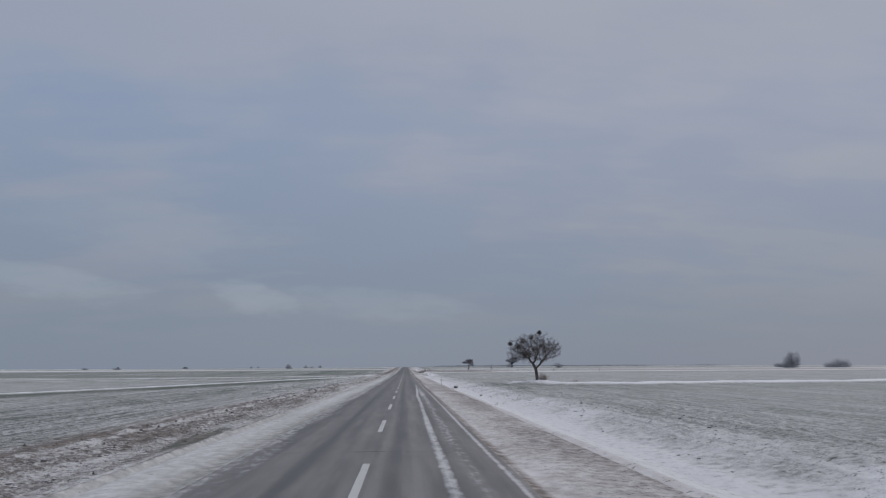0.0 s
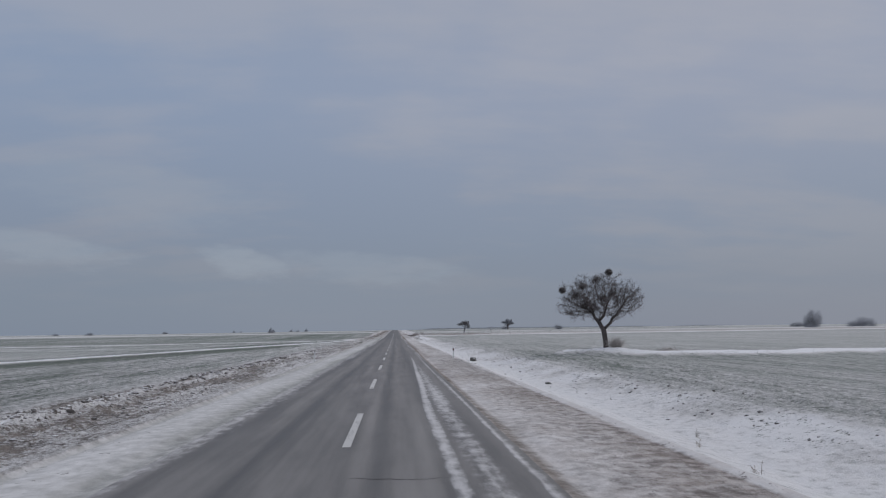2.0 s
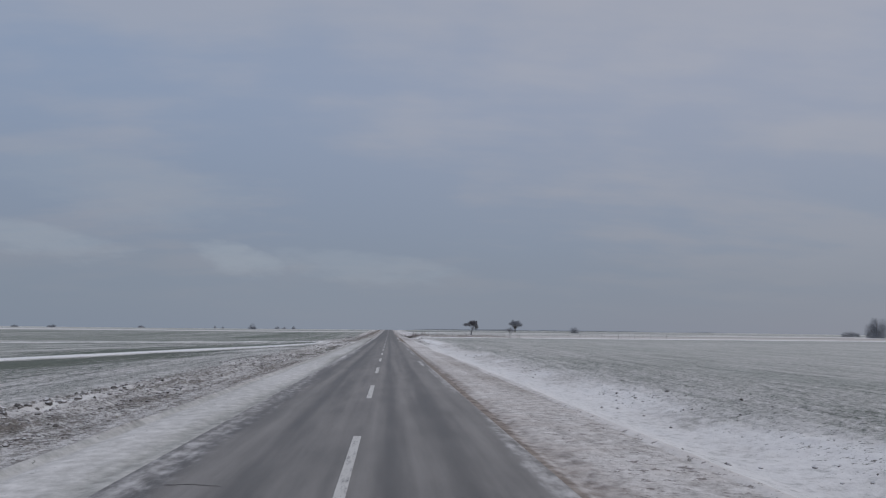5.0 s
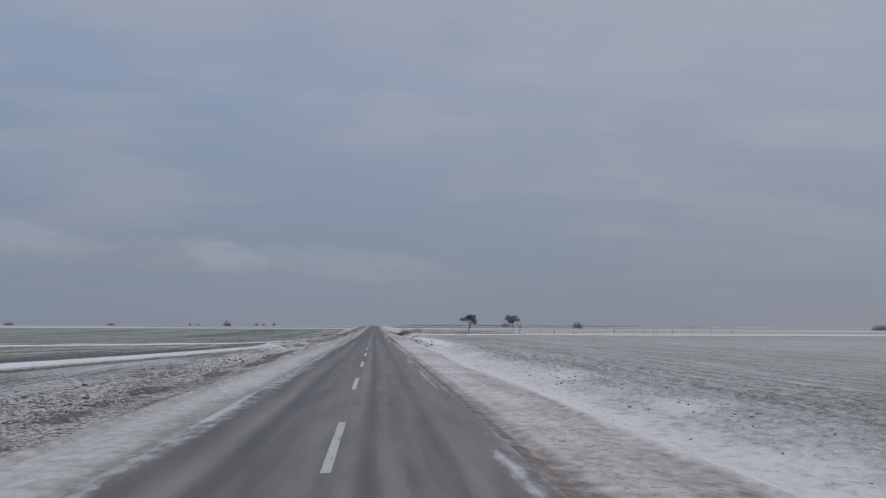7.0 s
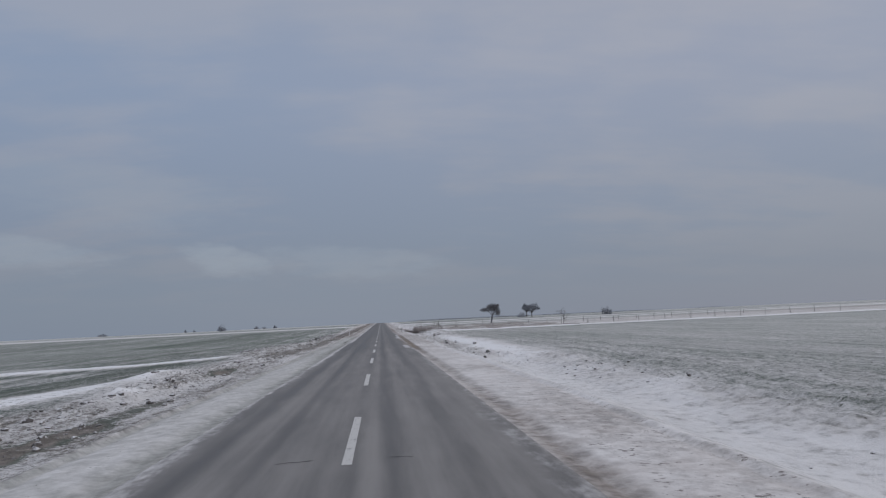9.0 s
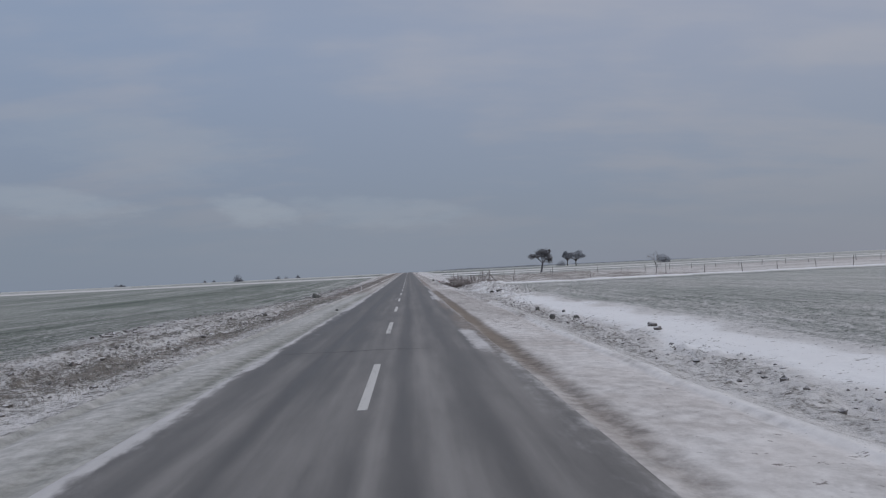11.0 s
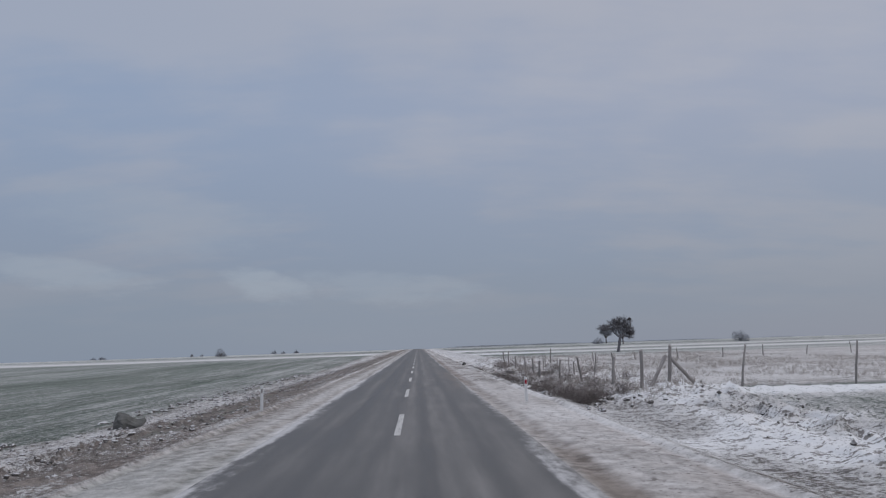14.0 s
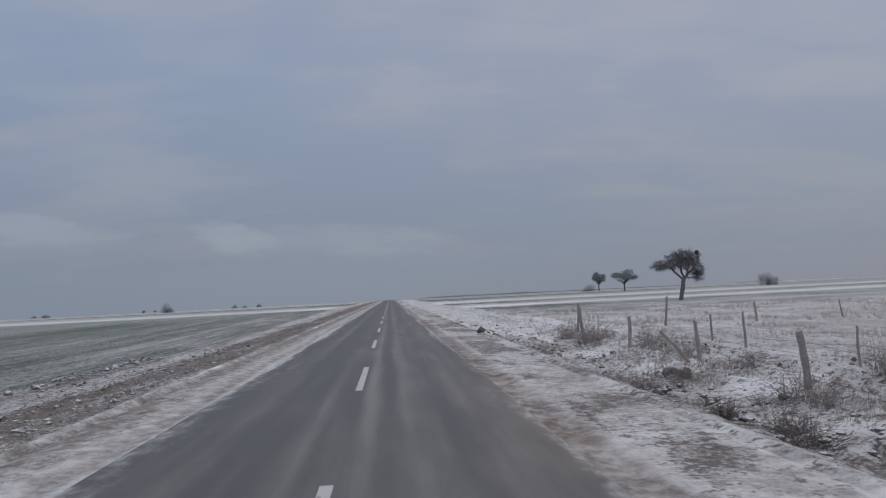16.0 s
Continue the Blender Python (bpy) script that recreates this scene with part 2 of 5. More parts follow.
def plain(name, col, rough=0.8, var=0.25, scale=9.0, bump_h=0.3, dist=0.02):
    """A matt surface with grain at two scales and a shade of its own for each object."""
    m, n, b = material(name)
    tc = n.add("ShaderNodeTexCoord").outputs["Object"]
    f1 = n.noise(tc, scale, 6.0, 0.6)
    f2 = n.noise(tc, scale * 0.17, 3.0)
    rnd = n.add("ShaderNodeObjectInfo").outputs["Random"]
    k = n.math("ADD", n.math("MULTIPLY", f1, 0.6), n.math("MULTIPLY", f2, 0.5))
    k = n.math("ADD", k, n.math("MULTIPLY", rnd, 0.15))
    c = n.mix(n.ramp(k, 0.25, 0.95), tuple(v * (1 - var) for v in col), tuple(min(1, v * (1 + var)) for v in col))
    n.set(b, "Base Color", c)
    n.set(b, "Roughness", rough)
    bp = n.add("ShaderNodeBump", Strength=bump_h, Distance=dist, Height=f1)
    n.set(b, "Normal", bp.outputs[0])
    return m


def snow_topped(name, col, lo=0.35, hi=0.75, scale=5.0):
    """Soil, stone or turf with snow lying on what faces up."""
    m, n, b = material(name)
    geo = n.add("ShaderNodeNewGeometry")
    nz = n.add("ShaderNodeSeparateXYZ", i0=geo.outputs["Normal"]).outputs[2]
    f1 = n.noise(geo.outputs["Position"], scale, 5.0, 0.6)
    f2 = n.noise(geo.outputs["Position"], scale * 6, 4.0, 0.6)
    soil = n.mix(n.ramp(f1, 0.3, 0.7), tuple(v * 0.6 for v in col), tuple(v * 1.4 for v in col))
    top = n.math("ADD", nz, n.math("MULTIPLY", n.math("SUBTRACT", f1, 0.5), 1.1))
    n.set(b, "Base Color", n.mix(n.ramp(top, lo, hi), soil, (0.70, 0.70, 0.705)))
    n.set(b, "Roughness", 0.85)
    bp = n.add("ShaderNodeBump", Strength=0.5, Distance=0.03, Height=f2)
    n.set(b, "Normal", bp.outputs[0])
    return m


def ground_material():
    m, n, b = material("snowy_land")
    pos = n.add("ShaderNodeNewGeometry").outputs["Position"]
    snow = n.add("ShaderNodeAttribute", {"attribute_name": "snow"}).outputs["Fac"]
    soil = n.add("ShaderNodeAttribute", {"attribute_name": "soil"}).outputs["Fac"]
    streak = n.add("ShaderNodeAttribute", {"attribute_name": "streak"}).outputs["Fac"]
    soft = n.add("ShaderNodeAttribute", {"attribute_name": "soft"}).outputs["Fac"]
    sandy = n.add("ShaderNodeAttribute", {"attribute_name": "sand"}).outputs["Fac"]
    speck = n.add("ShaderNodeAttribute", {"attribute_name": "speck"}).outputs["Fac"]
    # drilled rows of the fields run along the way
    rows = n.add("ShaderNodeMapping", Vector=pos, Rotation=(0, 0, radians(-2.5)), Scale=(1.0, 0.045, 1.0)).outputs[0]
    along = n.add("ShaderNodeMapping", Vector=pos, Scale=(1.0, 0.8, 1.0)).outputs[0]
    fine = n.noise(pos, 3.0, 7.0, 0.72)
    grit = n.noise(pos, 17.0, 4.0, 0.6)
    furrow = n.noise(rows, 2.3, 4.0, 0.6)
    wide = n.noise(rows, 0.30, 4.0, 0.6)
    track = n.noise(along, 3.0, 5.0, 0.62)
    pat = n.math("ADD", n.math("MULTIPLY", fine, 0.46), n.math("MULTIPLY", furrow, 0.38))
    pat = n.math("ADD", pat, n.math("MULTIPLY", wide, 0.16))
    pat2 = n.math("ADD", n.math("MULTIPLY", track, 0.55), n.math("MULTIPLY", fine, 0.45))
    patt = n.add("ShaderNodeMix", i0=streak, i2=pat, i3=pat2).outputs[0]
    patt = n.math("ADD", patt, n.math("MULTIPLY", n.math("SUBTRACT", grit, 0.5), 0.16))
    # earth and turf that break through in sharp small flecks
    short = n.add("ShaderNodeMapping", Vector=pos, Scale=(0.8, 1.0, 1.0)).outputs[0]
    frag = n.math("ADD", n.math("MULTIPLY", n.noise(short, 10.5, 3.5, 0.64), 0.60), n.math("MULTIPLY", n.noise(short, 3.4, 2.0, 0.5), 0.40))
    cut = n.math("SUBTRACT", 0.645, n.math("MULTIPLY", speck, 0.165))
    fleck = n.math("MULTIPLY", n.ramp(n.math("SUBTRACT", frag, cut), -0.008, 0.040), n.ramp(speck, 0.02, 0.12))
    lumps = n.noise(pos, 8.5, 4.0, 0.65)
    patt = n.math("ADD", patt, n.math("MULTIPLY", n.math("SUBTRACT", lumps, 0.5), n.math("MULTIPLY", speck, 1.05)))
    # spread the noise, then cut it at the cover; thin snow goes over softly
    stretch = n.math("ADD", n.math("MULTIPLY", n.math("SUBTRACT", patt, 0.5), 3.1), 0.5)
    diff = n.math("SUBTRACT", stretch, n.math("SUBTRACT", 1.0, snow))
    mask = n.ramp(n.math("DIVIDE", diff, soft), -1.0, 1.0)
    tint = n.noise(pos, 0.8, 3.0)
    crop = n.mix(n.ramp(fine, 0.35, 0.65), (0.092, 0.120, 0.098), (0.150, 0.184, 0.151))
    earth = n.mix(n.ramp(track, 0.35, 0.68), (0.135, 0.112, 0.100), (0.375, 0.328, 0.298))
    earth = n.mix(n.ramp(tint, 0.42, 0.66, 0.0, 0.5), earth, (0.34, 0.290, 0.255))
    bare = n.mix(n.ramp(soil, 0.12, 0.5), crop, earth)
    bare = n.mix(n.ramp(wide, 0.35, 0.7, 0.0, 0.35), bare, (0.17, 0.17, 0.155))
    bare = n.mix(sandy, bare, n.mix(track, (0.165, 0.140, 0.115), (0.285, 0.240, 0.20)))
    white = n.mix(n.ramp(track, 0.3, 0.75), (0.68, 0.67, 0.66), (0.80, 0.79, 0.78))
    drift = n.math("MULTIPLY", n.ramp(snow, 0.85, 1.02), n.ramp(soft, 0.45, 0.65, 1.0, 0.0))
    white = n.mix(drift, white, (0.835, 0.84, 0.845))
    white = n.mix(n.math("MULTIPLY", n.math("MULTIPLY", soil, soil), n.ramp(tint, 0.3, 0.75, 0.20, 0.62)), white, (0.56, 0.51, 0.48))
    dirt = n.mix(n.ramp(soil, 0.12, 0.5), n.mix(grit, (0.085, 0.10, 0.082), (0.15, 0.165, 0.14)), n.mix(grit, (0.105, 0.092, 0.085), (0.25, 0.222, 0.205)))
    n.set(b, "Base Color", n.mix(n.math("MULTIPLY", fleck, 0.9), n.mix(mask, bare, white), dirt))
    n.set(b, "Roughness", n.math("SUBTRACT", 0.92, n.math("MULTIPLY", mask, 0.25)))
    b.inputs["Specular IOR Level"].default_value = 0.2
    relief = n.math("ADD", n.math("ADD", fine, n.math("MULTIPLY", grit, 0.35)), n.math("MULTIPLY", mask, 0.25))
    relief = n.math("SUBTRACT", relief, n.math("MULTIPLY", fleck, 0.22))
    bp = n.add("ShaderNodeBump", Strength=n.math("MULTIPLY", n.ramp(soft, 0.45, 1.5, 0.9, 0.15), n.math("SUBTRACT", 1.0, n.math("MULTIPLY", drift, 0.55))), Distance=0.13, Height=relief)
    n.set(b, "Normal", bp.outputs[0])
    return m


def road_material():
    m, n, b = material("worn_asphalt")
    pos = n.add("ShaderNodeNewGeometry").outputs["Position"]
    snow = n.add("ShaderNodeAttribute", {"attribute_name": "snow"}).outputs["Fac"]
    wear = n.add("ShaderNodeAttribute", {"attribute_name": "wear"}).outputs["Fac"]
    mud = n.add("ShaderNodeAttribute", {"attribute_name": "mud"}).outputs["Fac"]
    long = n.add("ShaderNodeMapping", Vector=pos, Scale=(1.0, 0.035, 1.0)).outputs[0]
    mid = n.add("ShaderNodeMapping", Vector=pos, Scale=(1.0, 0.18, 1.0)).outputs[0]
    lines = n.noise(long, 2.6, 5.0, 0.6)
    blot = n.noise(mid, 1.4, 5.0, 0.6)
    chip = n.noise(pos, 60.0, 3.0, 0.6)
    tone = n.math("ADD", n.math("ADD", n.math("MULTIPLY", lines, 0.42), n.math("MULTIPLY", blot, 0.38)), 0.10)
    tone = n.math("ADD", tone, n.math("MULTIPLY", n.math("SUBTRACT", wear, 0.5), 0.55))
    tone = n.math("ADD", tone, n.math("MULTIPLY", n.math("SUBTRACT", chip, 0.5), 0.22))
    c = n.mix(n.ramp(tone, 0.26, 0.76), (0.086, 0.082, 0.078), (0.262, 0.252, 0.242))
    c = n.mix(n.math("MULTIPLY", mud, n.ramp(blot, 0.25, 0.6)), c, (0.215, 0.172, 0.138))
    slush = n.add("ShaderNodeMapping", Vector=pos, Scale=(1.0, 0.45, 1.0)).outputs[0]
    sn = n.math("ADD", n.math("MULTIPLY", n.noise(slush, 4.0, 5.0, 0.6), 0.7), n.math("MULTIPLY", lines, 0.3))
    sn = n.math("ADD", n.math("MULTIPLY", n.math("SUBTRACT", sn, 0.5), 2.4), 0.5)
    mask = n.math("MULTIPLY", n.ramp(n.math("SUBTRACT", sn, n.math("SUBTRACT", 1.0, snow)), -0.42, 0.42), n.ramp(snow, 0.05, 0.35))
    c = n.mix(mask, c, n.mix(blot, (0.44, 0.43, 0.425), (0.66, 0.65, 0.645)))
    n.set(b, "Base Color", c)
    n.set(b, "Roughness", n.ramp(tone, 0.2, 0.8, 0.48, 0.74))
    b.inputs["Specular IOR Level"].default_value = 0.40
    bp = n.add("ShaderNodeBump", Strength=0.35, Distance=0.012, Height=n.math("ADD", chip, n.math("MULTIPLY", mask, 1.5)))
    n.set(b, "Normal", bp.outputs[0])
    return m


def paint_material():
    m, n, b = material("road_paint")
    pos = n.add("ShaderNodeNewGeometry").outputs["Position"]
    rnd = n.add("ShaderNodeObjectInfo").outputs["Random"]
    long = n.add("ShaderNodeMapping", Vector=pos, Scale=(1.0, 0.15, 1.0)).outputs[0]
    worn = n.math("ADD", n.noise(pos, 28.0, 5.0, 0.7), n.math("MULTIPLY", n.math("SUBTRACT", n.noise(long, 9.0, 3.0), 0.5), 0.7))
    worn = n.math("ADD", worn, n.math("MULTIPLY", rnd, 0.06))
    n.set(b, "Base Color", n.mix(n.ramp(worn, 0.58, 0.80), (0.54, 0.535, 0.515), (0.16, 0.16, 0.165)))
    n.set(b, "Roughness", 0.7)
    return m


M_LAND = ground_material()
M_ROAD = road_material()
M_PAINT = paint_material()
M_TAR = plain("tar_seal", (0.060, 0.058, 0.058), 0.8, 0.3, 14, 0.1)
M_BARK = plain("bark", (0.105, 0.090, 0.085), 0.9, 0.4, 7, 0.8, 0.03)
M_TWIG = plain("twig_bark", (0.125, 0.108, 0.108), 0.9, 0.3, 5)
M_MISTLE = plain("mistletoe_leaf", (0.105, 0.092, 0.088), 0.8, 0.4, 6)
M_SHRUB = plain("dry_shrub", (0.46, 0.42, 0.395), 0.9, 0.35, 5)
# Far crowns: haze is painted in, paler and bluer than near twigs.
M_HAZED_CROWN = plain("hazed_far_twigs", (0.235, 0.245, 0.27), 0.9, 0.3, 0.8)
M_POST = plain("weathered_post", (0.34, 0.315, 0.295), 0.9, 0.3, 8)
M_WOOD = plain("grey_wood", (0.31, 0.285, 0.27), 0.9, 0.35, 10)
M_WIRE = plain("rusty_wire", (0.12, 0.095, 0.08), 0.6, 0.3, 12)
M_PLASTIC = plain("white_plastic", (0.78, 0.775, 0.77), 0.45, 0.08, 9, 0.05)
M_RED = plain("red_reflector", (0.55, 0.02, 0.03), 0.25, 0.15, 12, 0.1)
M_DULLRED = plain("faded_reflector", (0.16, 0.035, 0.035), 0.4, 0.2, 12, 0.1)
M_DARK = plain("black_band", (0.02, 0.02, 0.022), 0.5, 0.3, 12, 0.1)
M_BRAMBLE = plain("bramble_cane", (0.185, 0.158, 0.148), 0.9, 0.35, 5)
M_STEM = plain("grey_brown_stem", (0.30, 0.265, 0.25), 0.9, 0.35, 5)
# Leaning tree's twigs, lightened towards blue-grey: distance haze put into the colour.
M_HAZED_TWIG = plain("hazed_twig_bark", (0.185, 0.178, 0.188), 0.9, 0.3, 5)
M_BLOCK = plain("wet_dark_stone", (0.115, 0.115, 0.108), 0.85, 0.5, 4, 0.9, 0.06)
# Pale blue-grey base colour, standing in for haze over the horizon woods.
M_HAZED_WOODS = plain("hazed_woods", (0.36, 0.375, 0.40), 0.9, 0.2, 0.5)
M_CLOD = snow_topped("snowy_clod", (0.145, 0.130, 0.120), 0.48, 0.96)
M_ROCK = snow_topped("dark_stone", (0.135, 0.130, 0.122), 0.7, 1.2, 3.0)
M_MOSS = snow_topped("mossy_stone", (0.110, 0.107, 0.098), 0.72, 1.15, 3.0)
M_STRAW = plain("dead_grass", (0.42, 0.38, 0.345), 0.9, 0.35, 6)


# ---- building helpers ----
def mesh_of(name, verts, faces, mat, smooth=False):
    me = bpy.data.meshes.new(name)
    me.from_pydata([tuple(v) for v in verts], [], faces)
    me.materials.append(mat)
    if smooth:
        me.shade_smooth()
    me.update()
    return me


def part(name, me, parent, label=""):
    ob = new(name, me)
    ob.parent = parent
    return tagged(ob, label)


def empty(name, at, turn=0.0):
    ob = new(name)
    ob.matrix_basis = pose(at[0], at[1], at[2], 0, 0, turn)
    ob.empty_display_size = 0.2
    return ob


def sheet(name, xs, ys, zfun, mat):
    """A grid over the plan; returns the object and its plan coordinates."""
    gx, gy = np.meshgrid(xs, ys)
    gz = zfun(gx, gy)
    nx, ny = len(xs), len(ys)
    co_ = np.stack([gx, gy, gz], -1).reshape(-1, 3).astype(np.float32)
    i = np.arange((ny - 1) * (nx - 1))
    a = (i // (nx - 1)) * nx + i % (nx - 1)
    quads = np.stack([a, a + 1, a + nx + 1, a + nx], -1).astype(np.int32)
    me = bpy.data.meshes.new(name)
    me.vertices.add(len(co_))
    me.vertices.foreach_set("co", co_.ravel())
    me.loops.add(quads.size)
    me.loops.foreach_set("vertex_index", quads.ravel())
    me.polygons.add(len(quads))
    me.polygons.foreach_set("loop_start", np.arange(0, quads.size, 4, dtype=np.int32))
    me.update(calc_edges=True)
    me.materials.append(mat)
    me.shade_smooth()
    return new(name, me), gx.ravel(), gy.ravel()


def attribute(ob, name, values):
    at = ob.data.attributes.new(name, "FLOAT", "POINT")
    at.data.foreach_set("value", np.asarray(values, np.float32).ravel())


def tube(V, F, pts, radii, sides=5):
    """Adds a tapered tube along pts to the lists V and F."""
    pts = [Vector(p) for p in pts]
    base = len(V)
    for k, p in enumerate(pts):
        d = (pts[min(k + 1, len(pts) - 1)] - pts[max(k - 1, 0)]).normalized()
        side = d.cross(Vector((0.31, 0.17, 0.93)))
        if side.length < 1e-3:
            side = d.cross(Vector((1, 0, 0)))
        side.normalize()
        other = d.cross(side)
        for s in range(sides):
            a = 2 * math.pi * s / sides
            V.append(p + (side * math.cos(a) + other * math.sin(a)) * radii[k])
    for k in range(len(pts) - 1):
        for s in range(sides):
            t = (s + 1) % sides
            F.append((base + k * sides + s, base + k * sides + t, base + (k + 1) * sides + t, base + (k + 1) * sides + s))
    F.append(tuple(base + (len(pts) - 1) * sides + s for s in range(sides)))
    F.append(tuple(base + sides - 1 - s for s in range(sides)))


def box_bm(bm, size, at=(0, 0, 0), bevel=0.01, m=None):
    made = bmesh.ops.create_cube(bm, size=1.0)["verts"]
    for v in made:
        v.co = Vector((v.co.x * size[0], v.co.y * size[1], v.co.z * size[2])) + Vector(at)
    if m is not None:
        bmesh.ops.transform(bm, matrix=m, verts=made)
    if bevel:
        edges = {e for v in made for e in v.link_edges}
        bmesh.ops.bevel(bm, geom=list(edges), offset=bevel, segments=1, affect="EDGES")


def bm_mesh(name, bm, mat, smooth=False):
    me = bpy.data.meshes.new(name)
    bm.to_mesh(me)
    bm.free()
    me.materials.append(mat)
    if smooth:
        me.shade_smooth()
    return me


# ---- ground ----
near = np.concatenate([np.arange(3.2, 14.2, 0.115), 14.2 + np.cumsum(0.15 * 1.062 ** np.arange(125))])
near = near[near < 3400]
xs = np.concatenate([-near[::-1], [-2.0, 0.0, 2.0], near])
ys = np.concatenate([-20 - np.cumsum(1.0 * 1.35 ** np.arange(16))[::-1], np.arange(-20, 425, 0.33), 425 + np.cumsum(0.4 * 1.045 ** np.arange(120))])
ys = ys[(ys < 3300) & (ys > -400)]
ground, gx, gy = sheet("ground", xs, ys, land, M_LAND)
tagged(ground, "flat winter farmland, green crop showing through thin snow", "ground", kind="structure")


def cover(x, y):
    """Over the plan: snow cover, earthiness, streaks along the way, softness of the snow's edge, wet sand."""
    ax = np.abs(x)
    R = x > 0
    ax = np.where(R, ax + verge_in(y) * step(x, 4.6, 6.0) * (1 - step(x, 14, 20)), ax)
    xe = np.where(R, ax, x)
    n1 = fbm(x * 0.25, y * 0.05, 51, 3)
    n2 = fbm(x * 0.06, y * 0.06, 53, 3)
    n3 = fbm(x * 0.8, y * 0.16, 57, 3)
    n4 = fbm(x * 0.35, y * 0.35, 59, 3)
    soil = np.full(x.shape, 0.10)
    soft = np.full(x.shape, 0.55) + 0.25 * step(ax, 16, 40) + 0.10 * R * step(x, 13, 20)
    # near fields: more snow in the rough strip, thinning out to green
    fr = 0.50 + 0.14 * (n2 - 0.5) + 0.08 * (1 - step(x, 12, np.interp(y, [115, 150, 340], [26, 19, 19]))) - np.interp(y, [40, 70, 100, 118, 140, 260, 290], [0.0, 0.04, 0.12, 0.08, 0.0, -0.02, 0.04])
    fr = fr + (0.10 * step(y, 292, 304) + 0.12 * step(y, 314, 326)) * (1 - step(y, 333, 337)) * (1 - step(x, 20, 32))
    fl = 0.48 + 0.16 * (n2 - 0.5) + 0.08 * (1 - step(-x, 11, 20))
    crisp = (~R) * step(ax, 10, 12) * (1 - step(ax, 26, 60)) * (1 - step(y, 250, 270))
    soft = soft - 0.22 * crisp
    # a darker ploughed strip on the near side of the first balk
    beside = x - np.interp(y, [q[1] for q in BALK_A[::-1]], [q[0] for q in BALK_A[::-1]])
    strip_l = step(beside, 1.2, 2.4) * (1 - step(beside, 7.0, 11.0)) * (1 - step(y, 165, 195))
    fl = fl - 0.34 * strip_l
    soil = soil + 0.10 * (~R) * strip_l
    fl = fl + 0.95 * (fbm(beside * 0.55, y * 0.010, 68, 2) - 0.5) * step(y, 150, 190) * step(-x, 11, 14)
    snow = np.where(R, fr, fl)
    # left, past the second balk: green and dark bands
    past = (~R) * step(y, 258, 270) * step(-x, 9.5, 13)
    bands = 0.5 + (fbm(y * 0.045 + x * 0.03, x * 0.003, 65, 2) - 0.5) * np.interp(y, [335, 355], [1, 0.35])
    snow = snow * (1 - past) + past * (np.interp(y, [265, 330, 420, 470], [0.28, 0.26, 0.24, 0.22]) + 0.40 * (bands - 0.5) + 0.12 * (n2 - 0.5))
    snow = snow + 0.13 * past * (1 - step(-x, 15, 24)) * (1 - step(y, 330, 345))
    drilled = past * step(y, 335, 355) * (1 - step(y, 470, 520))
    snow = snow + drilled * (0.45 * (fbm(x * 0.35, y * 0.004, 69, 2) - 0.5) - 0.26 * bump(x, -47, 8.5) + 0.12 * bump(x, -20.5, 2.2) + 0.16 * step(x, -19, -14))
    soft = soft - 0.08 * past
    # between the balks
    mid = (~R) * step(y, 120, 160) * (1 - step(y, 235, 262)) * step(-x, 16, 26)
    snow = snow + mid * 0.5 * (fbm(y * 0.10 + x * 0.03, x * 0.004, 66, 2) - 0.62)
    # right, past the fence: patchy pasture, then pale strips
    pas = R * step(y, 341, 345) * step(x, 9, 11)
    strips = fbm(y * 0.05 + x * 0.004, x * 0.004, 61, 3)
    snow = snow * (1 - pas) + pas * (0.64 + 1.5 * (strips - 0.5) + 0.6 * (n4 - 0.5) - 0.16 * bump(y, 415, 30))
    soil = soil + pas * 0.55 * (1 - step(y, 410, 440))
    snow = snow + 0.14 * pas * (1 - step(x, 16, 30)) * (1 - step(y, 395, 420))
    far = step(y, 470, 560)
    lines = fbm(y * 0.024 + x * 0.0025, x * 0.0012, 63, 3)
    snow = snow * (1 - far) + far * (np.where(R, 0.45, 0.50 + 0.15 * step(y, 620, 900)) + 2.3 * (lines - 0.47))
    soft = soft - 0.30 * R * step(y, 420, 480)
    for line, half in ((BALK_A, 1.9), (BALK_B, 2.6), (BALK_C, 1.9), (BALK_D, 2.2)):
        d = off_line(x, y, line)
        k = np.exp(-(d / half) ** 4) * step(ax, 7.5, 9.5)
        snow = snow - (0.05 if line is BALK_C else 0.22) * np.exp(-((d - half * 2.1) / half) ** 2) * step(ax, 9.5, 12)
        snow = snow * (1 - k) + k * 1.05
        soft = soft * (1 - k) + 0.32 * k
    # left bank: earth, clods and snow
    wide_l = np.interp(y, [0, 240, 290, 310, 335], [0.0, 0.0, 5.0, 3.0, 2.8])
    rag = 1.7 * (fbm(y * 0.13, x * 0.02, 85, 2) - 0.5) + 0.9 * (fbm(y * 0.7, x * 0.6, 87, 2) - 0.5)
    bank_l = (~R) * step(ax, 5.5, 5.9) * (1 - step(ax - wide_l + rag, 9.3, 12.3))
    bl = np.interp(y, [0, 40, 70, 140, 200, 230, 262, 300, 322, 420], [0.44, 0.46, 0.58, 0.58, 0.54, 0.57, 0.58, 0.58, 0.50, 0.50]) + 0.55 * bump(xe, -15.6, 2.0) * step(y, 268, 280) * (1 - step(y, 325, 338))
    bl = bl - 0.14 * bump(ax, 7.9, 1.2) * (1 - step(y, 138, 158)) - 0.25 * bump(ax + 0.5 * rag, 9.55, 0.5) * (1 - step(y, 132, 146)) + 0.30 * bump(ax + 0.5 * rag, 9.1, 0.35) * (1 - step(y, 132, 146))
